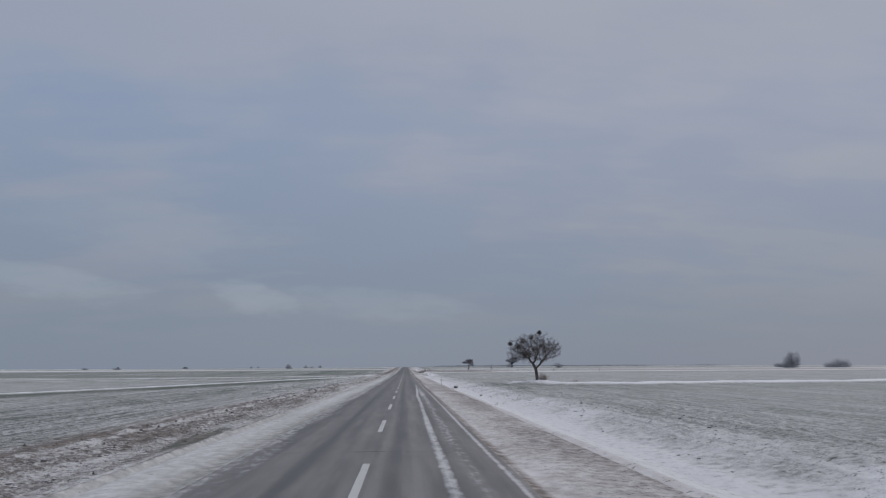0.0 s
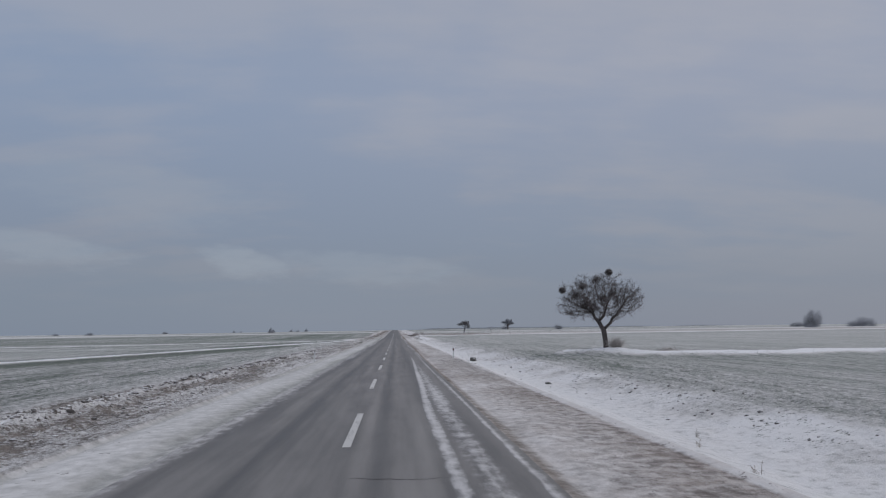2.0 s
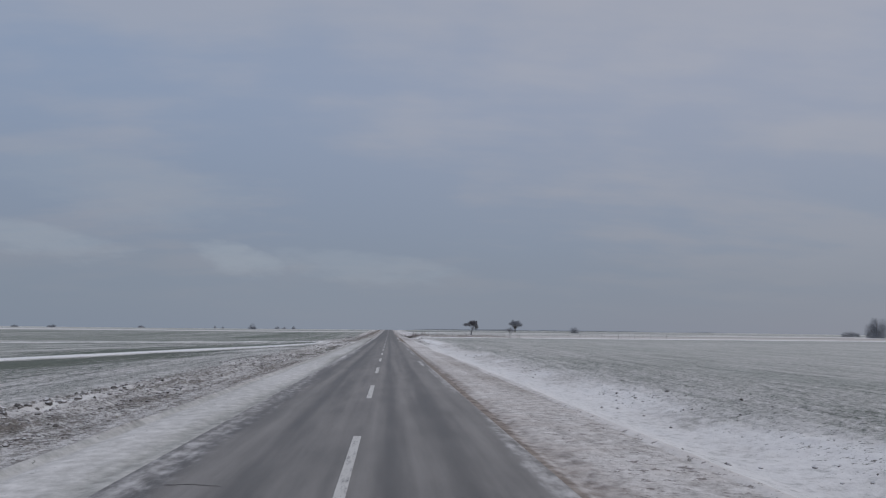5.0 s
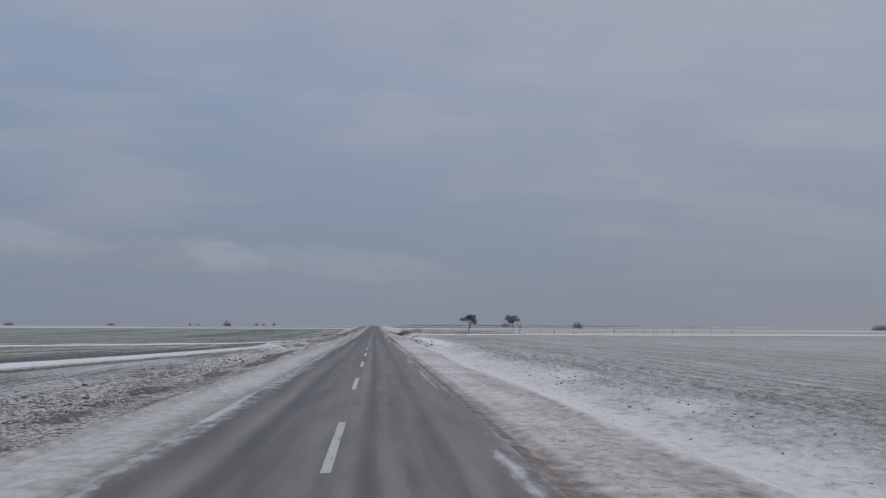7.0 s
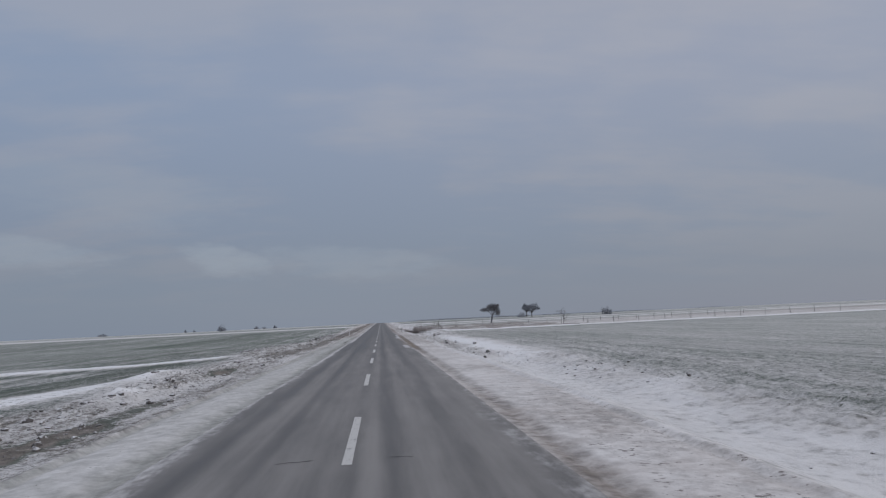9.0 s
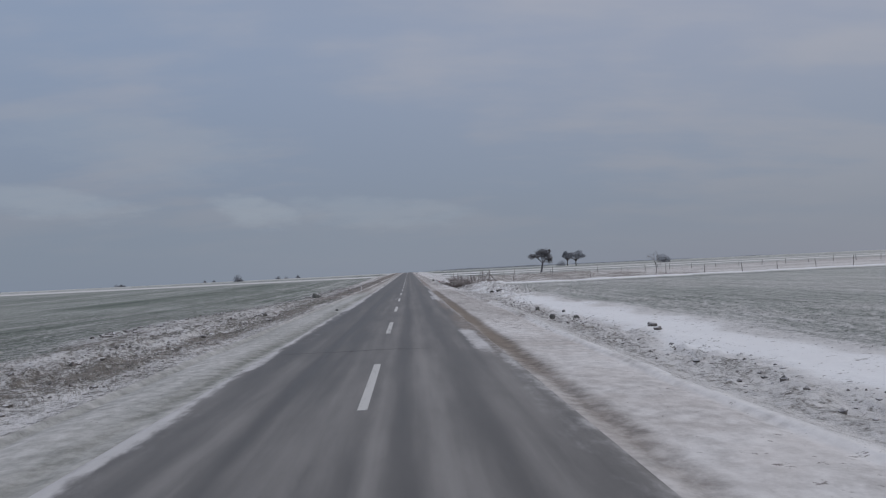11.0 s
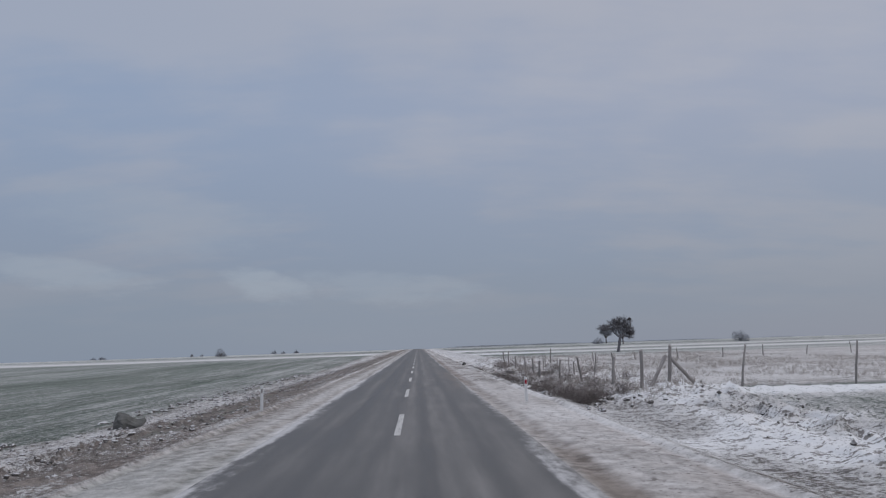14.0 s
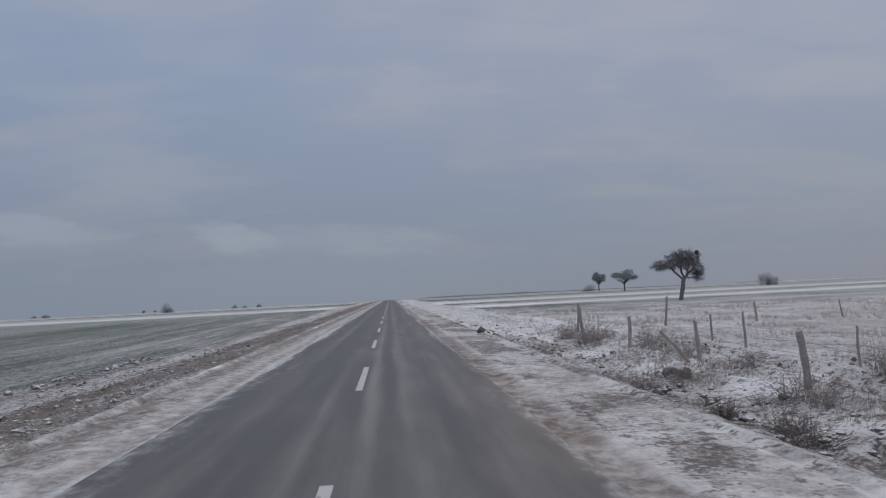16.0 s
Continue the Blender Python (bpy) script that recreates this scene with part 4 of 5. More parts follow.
def snag_tree(name, at, seed, lobes, start, label, count=1500, girth=0.25, least=0.008, twig=(5, 0.22, 0.55), balls=(), stepw=0.2, kill=0.36, leaf=0.062, mat=None, fuzz=0):
    """A bare tree: trunk, limbs one by one, a crown of twigs, and round clumps sitting in it."""
    rng = random.Random(seed)
    P, par = colonize(rng, lobes, count, start, stepw, 2.6, kill)
    n = len(P)
    kids = [[] for _ in range(n)]
    for i, p in enumerate(par):
        if p >= 0:
            kids[p].append(i)
    load = np.zeros(n)
    for i in range(n - 1, -1, -1):
        load[i] = max(load[i], 1.0)
        if par[i] >= 0:
            load[par[i]] += load[i]
    rad = np.maximum(girth * (load / load[0]) ** 0.5, least)
    rad[0] *= 1.25
    tree = empty(name, at)
    tagged(tree, label, "tree")
    chains, stack = [], [[0]]
    while stack:
        c = stack.pop()
        while kids[c[-1]]:
            ks = sorted(kids[c[-1]], key=lambda i: -load[i])
            for o in ks[1:]:
                stack.append([c[-1], o])
            c.append(ks[0])
        chains.append(c)
    CV, CF = [], []
    for k, c in enumerate(chains):
        pts = [Vector(P[i]) for i in c]
        rr = [rad[i] for i in c]
        if k:
            rr[0] = min(rr[0], rr[1] * 1.25)
        if k == 0:
            V, F = [], []
            tube(V, F, pts, rr, 10)
            part("trunk", mesh_of("trunk", V, F, mat or M_BARK, True), tree)
        elif rr[1] > girth * 0.26:
            V, F = [], []
            tube(V, F, pts, rr, 7)
            part("limb", mesh_of("limb", V, F, mat or M_BARK, True), tree)
        else:
            tube(CV, CF, pts, rr, 4)
    # fine twigs
    thin = [i for i in range(n) if load[i] < 12 and par[i] >= 0]
    for i in thin:
        p = Vector(P[i])
        ax = (p - Vector(P[par[i]])).normalized()
        for j in range(twig[0]):
            v = (ax * 0.6 + Vector((rng.gauss(0, 0.7), rng.gauss(0, 0.7), rng.gauss(0.15, 0.6)))).normalized()
            L = rng.uniform(twig[1], twig[2])
            m = p + v * L * 0.5
            e = m + (v + Vector((rng.gauss(0, 0.35), rng.gauss(0, 0.35), rng.gauss(0.1, 0.35)))).normalized() * L * 0.5
            tube(CV, CF, [p, m, e], [least * 0.8, least * 0.6, least * 0.4], 3)
    for k in range(fuzz):
        e = lobes[rng.randrange(len(lobes))]
        d = Vector((rng.gauss(0, 1), rng.gauss(0, 1), rng.gauss(0, 1))).normalized()
        r = rng.random() ** 0.45 * (0.85 + 0.5 * noise.noise(d * 2.6 + Vector((e[0], e[2], 4.0))))
        c = Vector((e[0] + d.x * r * e[3], e[1] + d.y * r * e[4], e[2] + d.z * r * e[5]))
        v = (d + Vector((rng.gauss(0, 0.8), rng.gauss(0, 0.8), rng.gauss(0, 0.8)))).normalized()
        tube(CV, CF, [c, c + v * rng.uniform(0.2, 0.5)], [least * 0.9, least * 0.5], 3)
    part("crown", mesh_of("crown", CV, CF, mat or M_TWIG), tree, "dense bare twigs")
    for bx, by, bz, br, full in balls:
        ob = part("mistletoe_clump", leaf_ball(rng, "mistletoe_clump", br, int(900 * full * (br / 0.4) ** 1.6), leaf, M_MISTLE, 0.92), tree, "round dark mistletoe clump")
        ob.location = (bx, by, bz)
    return tree


snag_tree("field_tree", (20.75, 109.6, float(land(20.75, 109.6)) - 0.02), 5,
          [(-0.4, 0, 4.8, 4.1, 3.4, 2.6), (-0.4, 0, 4.8, 4.1, 3.4, 2.6), (-2.8, 0, 4.0, 2.0, 1.8, 1.5), (2.1, 0.2, 4.6, 2.0, 1.8, 1.8)],
          [(0, 0, -0.3), (0.02, 0, 0.2), (-0.02, 0, 0.7), (-0.08, 0, 1.2), (-0.14, 0, 1.65),
           (-0.36, 0.1, 2.05, 4), (-0.55, 0.2, 2.5, 5), (-0.95, 0.1, 2.85, 6), (-1.15, -0.1, 3.3, 7), (0.12, -0.1, 2.0, 4), (0.5, -0.15, 2.35, 9), (0.75, 0.0, 2.8, 10), (1.25, 0.1, 3.1, 11),
           (-0.2, -0.4, 3.0, 6), (-0.1, -0.5, 3.5, 13)],
          "bare wild tree with mistletoe clumps on a snowy balk", 2300, 0.24, 0.0075, (6, 0.2, 0.55),
          [(0.50, -0.1, 7.1, 0.46, 1.0), (-4.0, 0.1, 5.4, 0.42, 0.9), (-1.9, -0.3, 4.0, 0.95, 0.34), (-0.3, -0.4, 4.6, 0.75, 0.34), (-2.7, 0.2, 5.0, 0.75, 0.34), (-0.7, 0.0, 6.4, 0.62, 0.34),
           (-2.0, 0.3, 5.8, 0.62, 0.34), (0.7, -0.2, 5.1, 0.55, 0.30), (-1.1, 0.4, 3.7, 0.85, 0.34)], 0.17, 0.30)
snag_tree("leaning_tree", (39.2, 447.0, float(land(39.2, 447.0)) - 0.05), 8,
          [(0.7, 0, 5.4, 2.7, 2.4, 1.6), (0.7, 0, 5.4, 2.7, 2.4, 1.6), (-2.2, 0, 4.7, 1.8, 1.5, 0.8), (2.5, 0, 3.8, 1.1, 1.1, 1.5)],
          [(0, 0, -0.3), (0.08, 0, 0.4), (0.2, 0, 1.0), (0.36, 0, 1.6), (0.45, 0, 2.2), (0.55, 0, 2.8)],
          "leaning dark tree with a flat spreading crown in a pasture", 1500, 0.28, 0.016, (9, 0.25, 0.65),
          [(2.6, 0, 6.3, 0.40, 0.9), (2.5, 0, 3.6, 0.6, 0.5), (1.5, 0, 5.2, 0.8, 0.5), (0.2, 0, 5.6, 0.9, 0.4)], 0.25, 0.40, 0.10, M_HAZED_TWIG, 1500)


def dome_tree(name, at, wide, tall, seed, label, bare=0.16, category="tree"):
    """A far tree or shrub: stems and an uneven crown of many small twigs and clumps, open at its edge."""
    rng = random.Random(seed)
    tree = empty(name, (at[0], at[1], float(land(at[0], at[1])) - 0.1))
    tagged(tree, label, category)
    V, F = [], []
    if bare > 0.1:
        lean = tall * rng.uniform(-0.05, 0.05)
        tube(V, F, [(0, 0, -0.2), (lean, 0, tall * 0.28), (lean * 0.5, 0, tall * 0.6)], [0.032 * tall, 0.026 * tall, 0.014 * tall], 7)
    for k in range(12):
        a = k * 2.4
        r = wide * 0.30 * rng.uniform(0.4, 1.0)
        z1 = tall * (rng.uniform(0.5, 0.75) if bare > 0.1 else rng.uniform(0.25, 0.6))
        z0 = tall * (0.30 if bare > 0.1 else 0.0) - 0.1
        tube(V, F, [(0, 0, z0), (r * 0.55 * math.cos(a), r * 0.55 * math.sin(a), z0 + (z1 - z0) * 0.6), (r * math.cos(a), r * math.sin(a), z1)], [0.014 * tall, 0.010 * tall, 0.005 * tall], 4)
    part("trunk" if bare > 0.1 else "stem", mesh_of("trunk", V, F, M_BARK, True), tree)
    V, F = [], []
    lobes = [(0, 0, 0, 0.72)] * 3 + [(0.62 * math.cos(k * 1.1), 0.62 * math.sin(k * 1.1), rng.uniform(-0.25, 0.35), rng.uniform(0.28, 0.42)) for k in range(6)] + [(rng.uniform(-0.3, 0.3), 0, 0.55 if bare > 0.1 else 0.35, 0.38)]
    for k in range(8500):
        lx, ly, lz, lr = lobes[rng.randrange(len(lobes))]
        d = Vector((rng.gauss(0, 1), rng.gauss(0, 1), rng.gauss(0, 1))).normalized()
        r = lr * rng.random() ** 0.42
        X, Y, Z = lx + d.x * r, ly + d.y * r, lz + d.z * r
        z = tall * min(abs(Z), 0.35 + 0.65 * abs(Z)) * 1.15 if bare < 0.1 else tall * (0.63 + 0.37 * max(Z, -0.75))
        c = Vector((X * wide * 0.5, Y * wide * 0.5, z))
        u = Vector((rng.gauss(0, 1), rng.gauss(0, 1), rng.gauss(0, 0.7) + 0.4)).normalized()
        s = u.cross(Vector((rng.gauss(0, 1), rng.gauss(0, 1), rng.gauss(0, 1)))).normalized()
        a = max(tall, wide * 0.6) * 0.027 * rng.uniform(0.5, 1.5)
        b = len(V)
        V += [c - s * a * 0.16, c + s * a * 0.16, c + u * a * 1.5]
        F.append((b, b + 1, b + 2))
    part("crown", mesh_of("crown", V, F, M_HAZED_CROWN), tree)
    return tree


FAR = [  # x, y, width, height, seed, name, label
    (92.7, 631, 12.0, 9.0, 11, "field_tree", "round-crowned dark tree far off in snowy fields"),
    (105.4, 709, 8.0, 10.0, 12, "field_tree", "narrow bare grey tree far off in snowy fields"),
    (104, 722, 7.5, 5.0, 13, "shrub", "low dark shrub far off in snowy fields"),
    (123, 579, 7.5, 5.2, 14, "shrub", "round dark shrub on a snowy field edge"),
    (-118.4, 751, 8.0, 6.4, 15, "shrub", "dense dark shrub on the skyline of a green field"),
    (-133.8, 991, 6.5, 4.6, 16, "shrub", "low dark shrub on the skyline of a green field"),
    (-127, 1000, 6.0, 3.6, 17, "shrub", "low dark shrub on the skyline of a green field"),
    (-117.7, 1018, 5.5, 5.0, 18, "shrub", "low dark shrub on the skyline of a green field"),
    (-199, 957, 3.2, 3.6, 19, "shrub", "thin dark shrub on the skyline of a green field"),
    (-191, 960, 3.4, 3.2, 26, "shrub", "thin dark shrub on the skyline of a green field"),
    (-301, 780, 9.5, 3.6, 20, "shrub", "wide low shrub on the far field edge"),
    (-338, 790, 7.5, 2.4, 21, "shrub", "wide low shrub on the far field edge"),
    (-278, 942, 6.0, 3.2, 27, "shrub", "wide low shrub on the far field edge"),
    (-297, 1004, 9.0, 3.8, 28, "shrub", "wide low shrub on the far field edge"),
    (256, 470, 12.0, 13.0, 22, "field_tree", "broad grey tree far off beyond snowy fields"),
    (287, 470, 19.0, 7.0, 23, "shrub", "wide dark thicket far off beyond snowy fields"),
    (275, 520, 12.0, 4.0, 24, "shrub", "low dark thicket far off beyond snowy fields"),
    (243, 450, 8.0, 3.0, 25, "shrub", "low dark thicket far off beyond snowy fields"),
]
for fx, fy, fw, fh, fs, fname, flabel in FAR:
    far_one = dome_tree(fname, (fx, fy), fw, fh, fs, flabel, (0.05 if fx > 200 else 0.16) if fname == "field_tree" else 0.02, "tree" if fname == "field_tree" else "shrub")
    tagged(far_one, group="far trees and shrubs")

# woods along the horizon
rng = random.Random(77)
V, F = [], []
for k in range(520):
    x = rng.uniform(60, 1750)
    y = 1650 + 0.22 * x + rng.uniform(-40, 40)
    gapn = noise.noise(Vector((x * 0.006, 2.5, 0)))
    if gapn < -0.35:
        continue
    base = float(land(x, y))
    h = 2.2 + 3.4 * (gapn + 0.35) * rng.uniform(0.6, 1.2)
    for j in range(36):
        c = Vector((x + rng.gauss(0, 7), y + rng.gauss(0, 5), base + h * rng.random() ** 0.8))
        u = Vector((rng.gauss(0, 1), rng.gauss(0, 1), rng.gauss(0, 1) + 1.0)).normalized()
        s = u.cross(Vector((rng.gauss(0, 1), rng.gauss(0, 1), 0.3))).normalized()
        b = len(V)
        V += [c - s * 0.9, c + s * 0.9, c + u * 1.7]
        F.append((b, b + 1, b + 2))
woods = new("distant_woods", mesh_of("distant_woods", V, F, M_HAZED_WOODS))
tagged(woods, "thin dark line of bare woods along the horizon", "woods", kind="stuff")


# ---- shrubs by the road ----
def twig_shrub(name, at, wide, tall, stems, seed, label, mat=None, thick=0.007, group=""):
    """A loose tangle of arching canes that fork into fine twigs, denser at the foot."""
    rng = random.Random(seed)
    V, F = [], []
    for k in range(stems):
        a = rng.uniform(0, 2 * math.pi)
        lean = rng.uniform(0.05, 1.0)
        r = wide * 0.5 * lean
        h = tall * rng.uniform(0.35, 1.0) * (1.1 - 0.5 * lean)
        root = wide * 0.22 * math.sqrt(rng.random())
        b = rng.uniform(0, 2 * math.pi)
        p0 = Vector((root * math.cos(b), root * math.sin(b), -0.08))
        p1 = p0 + Vector((r * 0.40 * math.cos(a), r * 0.40 * math.sin(a), h * 0.62))
        p2 = p0 + Vector((r * 0.80 * math.cos(a + 0.35), r * 0.80 * math.sin(a + 0.35), h))
        p3 = p0 + Vector((r * 1.15 * math.cos(a + 0.5), r * 1.15 * math.sin(a + 0.5), h * rng.uniform(0.75, 1.05)))
        tube(V, F, [p0, p1, p2, p3], [thick, thick * 0.75, thick * 0.5, thick * 0.3], 3)
        for j in range(5):
            q = (p0.lerp(p1, rng.uniform(0.3, 1.0)) if rng.random() < 0.45 else p1.lerp(p2, rng.random()))
            e = q + Vector((rng.gauss(0, 1), rng.gauss(0, 1), rng.gauss(0.3, 0.7))).normalized() * tall * rng.uniform(0.12, 0.32)
            tube(V, F, [q, e], [thick * 0.55, thick * 0.3], 3)
    ob = new(name, mesh_of(name, V, F, mat or M_SHRUB, True))
    ob.location = (at[0], at[1], float(land(at[0], at[1])))
    return tagged(ob, label, "shrub", group)


twig_shrub("shrub", (21.5, 109.0), 2.2, 1.25, 260, 1, "dry brown twiggy shrub at the foot of a tree")
twig_shrub("shrub", (26.5, 108.5), 2.6, 0.8, 160, 2, "low dry brown shrub on a snowy balk")
rb = random.Random(41)
ROADSIDE = [(rb.gauss(9.6, 1.3), 338 + 2.3 * k + rb.uniform(-0.9, 0.9), rb.uniform(0.7, 1.5), rb.uniform(0.4, 0.8)) for k in range(20)]
ROADSIDE += [(7.4, 336.5, 1.6, 1.2), (8.0, 339.5, 1.8, 1.3), (9.2, 343, 1.7, 1.1), (8.3, 346.5, 1.5, 0.9), (10.4, 349, 1.6, 1.0), (9.0, 353, 1.7, 1.1),
            (10.6, 357, 1.8, 1.2), (8.9, 361, 1.4, 0.9), (10.9, 365, 1.8, 1.3), (9.6, 369, 1.6, 1.0), (9.7, 386, 2.4, 1.3), (10.4, 388, 2.6, 1.5), (9.9, 391, 2.2, 1.1),
            (11.0, 382, 2.0, 1.4), (10.2, 340.6, 1.3, 0.9), (12.9, 346.0, 1.3, 0.8), (13.4, 352.5, 1.5, 0.9), (12.8, 360.5, 1.6, 1.0), (12.4, 370.0, 1.6, 1.0), (14.8, 366, 1.4, 0.8)]
for k, (bx, by, bw, bh) in enumerate(ROADSIDE):
    twig_shrub("bramble_shrub", (bx, by), bw * 1.25, bh, int(46 * bw), 30 + k, "tangled dry brown bramble beside a wire fence", M_BRAMBLE if k % 4 == 0 else M_STEM, 0.005, "brambles along the fence")
for k in range(15):
    by = 338.5 + 2.4 * k + rb.uniform(-0.7, 0.7)
    twig_shrub("low_bramble", (7.35 + rb.uniform(-0.35, 0.75), by), rb.uniform(0.9, 1.7), rb.uniform(0.25, 0.55), 90, 130 + k, "low dark tangled bramble in a rubble-strewn ditch", M_BRAMBLE, 0.005, "brambles along the fence")
for k, (bx, by, bw, bh) in enumerate([(7.0, 336.4, 1.4, 0.5), (7.1, 338.0, 1.5, 0.55), (8.5, 340.2, 1.6, 0.6), (9.2, 341.2, 1.5, 0.6), (7.7, 337.2, 1.3, 0.5), (11.5, 340.1, 1.4, 0.7), (12.5, 340.6, 1.5, 0.75),
                                      (8.5, 354.3, 1.3, 0.6), (9.6, 358.0, 1.5, 0.6), (7.3, 361.5, 1.3, 0.55), (7.6, 366.0, 1.5, 0.6),
                                      (7.6, 344.0, 1.7, 0.6), (8.3, 345.3, 1.9, 0.7), (7.4, 347.0, 1.6, 0.6), (8.9, 347.4, 1.6, 0.6), (8.0, 349.4, 1.5, 0.55)]):
    twig_shrub("low_bramble", (bx, by), bw, bh, 130 if by < 351 else 100, 160 + k, "dense dark tangled bramble beside a rubble-strewn ditch", M_BRAMBLE, 0.006, "brambles along the fence")
for k, (bx, by) in enumerate([(7.9, 56), (8.4, 60), (9.2, 62)]):
    twig_shrub("weed", (bx, by), 0.35, 0.34, 5, 80 + k, "thin dry weed stalks in a snow-filled ditch", M_STRAW, 0.007, "weeds in the ditch")
# scraggly young tree by the fence
snag_tree("sapling", (43.2, 361.5, float(land(43.2, 361.5))), 4, [(0.0, 0, 2.8, 1.1, 1.1, 1.1), (0.35, 0, 1.5, 0.85, 0.85, 0.75), (-1.1, 0, 2.9, 0.6, 0.6, 0.4)],
          [(0, 0, -0.2), (0.02, 0, 0.25), (0.06, 0, 0.6)], "thin bare sapling beside a wire fence", 110, 0.05, 0.009, (3, 0.15, 0.38), (), 0.15, 0.26, 0.062, M_TWIG)


# ---- fences ----
def fence_post_mesh(h, wdt, seed, mat):
    """A rough-hewn post: tapered, slightly bent, its faces uneven and its top split at a slant."""
    rng = random.Random(seed)
    rings, sides = 9, 7
    V, F = [], []
    for k in range(rings):
        u = k / (rings - 1)
        cx, cy = 0.045 * math.sin(u * 3.1 + seed) - 0.045 * math.sin(seed), 0.03 * math.sin(u * 4.3 + 2 * seed) - 0.03 * math.sin(2 * seed)
        for j in range(sides):
            a = 2 * math.pi * j / sides
            r = wdt * 0.56 * (1.06 - 0.22 * u) * rng.uniform(0.86, 1.12)
            V.append((cx + r * math.cos(a), cy + 0.9 * r * math.sin(a), h * u - 0.25 + (0.05 * math.cos(a + seed) if k == rings - 1 else 0)))
    for k in range(rings - 1):
        for j in range(sides):
            i = (j + 1) % sides
            F.append((k * sides + j, k * sides + i, (k + 1) * sides + i, (k + 1) * sides + j))
    F.append(tuple((rings - 1) * sides + j for j in range(sides)))
    F.append(tuple(sides - 1 - j for j in range(sides)))
    return mesh_of("post", V, F, mat)


POSTS = [fence_post_mesh(2.2, 0.155, 1, M_POST), fence_post_mesh(2.3, 0.165, 2, M_WOOD), fence_post_mesh(2.25, 0.165, 3, M_WOOD), fence_post_mesh(2.1, 0.14, 5, M_WOOD)]


def fence(points, seed, label, brace=(), slim=1.0, low=1.0):
    rng = random.Random(seed)
    f = empty("wire_fence", (points[0][0], points[0][1], float(land(*points[0], False))))
    tagged(f, label, "fence", "wire fences of the pasture")
    o = Vector(f.location)
    tops = []
    for k, (px, py) in enumerate(points):
        p = Vector((px, py, float(land(px, py)))) - o
        ob = part("post", POSTS[k % 4 if k else 2], f)
        ob.matrix_basis = pose(p.x, p.y, p.z, rng.uniform(-6, 6), rng.uniform(-6, 6), rng.uniform(0, 360)) @ Matrix.Diagonal((slim, slim, low * (1.0 if k < 2 else 0.70 if k == 2 else rng.uniform(0.62, 0.84)), 1))
        tops.append(p)
    for hgt in (0.35 * low, 0.72 * low, 1.1 * low):
        V, F = [], []
        pts = []
        for a, b in zip(tops[:-1], tops[1:]):
            for t in (0, 0.25, 0.5, 0.75):
                q = a.lerp(b, t)
                pts.append((q.x, q.y, q.z + hgt - 0.10 * math.sin(math.pi * t) + rng.uniform(-0.01, 0.01)))
        tube(V, F, pts, [0.0035] * len(pts), 3)
        part("wire", mesh_of("wire", V, F, M_WIRE), f)
    for (ex, ey) in brace:
        V, F = [], []
        tube(V, F, [(ex, ey, -0.1), (ex * 0.05, ey * 0.05, 1.65)], [0.085, 0.08], 6)
        part("brace", mesh_of("brace", V, F, M_WOOD), f, "slanting wooden brace")
    return f


rng = random.Random(3)
ALONG = [(12.05, 340.9), (11.4, 342.9), (11.35, 347.65), (10.9, 353.5), (10.55, 359.0), (10.0, 364.2), (10.5, 370.3), (10.8, 376.9), (10.7, 383.5), (10.3, 389.0)]
fence(ALONG, 1, "wire fence with grey posts along a snowy verge", [(1.5, -0.4), (-1.25, -0.75)])
fence([(10.1 + 5.5 * (k + 1), 341.3 + rng.uniform(-0.3, 0.3)) for k in range(16)], 2, "wire fence with grey posts behind a snow bank", slim=0.6)
fence([(12.75, 352.6), (12.3, 356.0), (11.7, 359.4), (12.2, 363.5), (12.9, 371.9), (12.6, 377.3), (13.6, 382.0)], 6, "row of thin crooked stakes with loose wire beside a fence", slim=0.5, low=0.85)
fence([(11.2 + 5.0 * k, 393.5 + rng.uniform(-0.5, 0.5) - 0.28 * k) for k in range(19)], 4, "old wire fence crossing a snowy pasture", slim=0.75, low=0.8)


stake = empty("leaning_stake", (10.46, 376.8, float(land(10.46, 376.8))))
tagged(stake, "weathered grey stake leaning low beside a wire fence", "stake")
V, F = [], []
tube(V, F, [(0.06, 0, -0.15), (-0.42, 0.02, 0.5), (-0.95, 0, 1.05)], [0.06, 0.052, 0.045], 6)
part("pole", mesh_of("pole", V, F, M_WOOD), stake)


# ---- marker posts ----
def delineator(at, label, face, shine=None, banded=True):
    d = empty("marker_post", (at[0], at[1], float(land(*at)) - 0.02), face)
    tagged(d, label, "marker post", "roadside marker posts")
    bm = bmesh.new()
    box_bm(bm, (0.12, 0.06, 1.02), (0, 0, 0.51), 0.018)
    for v in bm.verts:
        if v.co.z > 0.9 and v.co.x > 0:
            v.co.z -= 0.05
    part("body", bm_mesh("body", bm, M_PLASTIC), d)
    holder = d
    if banded:
        bm = bmesh.new()
        box_bm(bm, (0.125, 0.066, 0.20), (0, 0, 0.80), 0.004)
        holder = part("band", bm_mesh("band", bm, M_DARK), d, "black band")
    bm = bmesh.new()
    box_bm(bm, (0.085, 0.012, 0.17), (0, -0.036, 0.80), 0.004)
    part("reflector", bm_mesh("reflector", bm, shine or M_RED), holder, "red reflector")
    return d


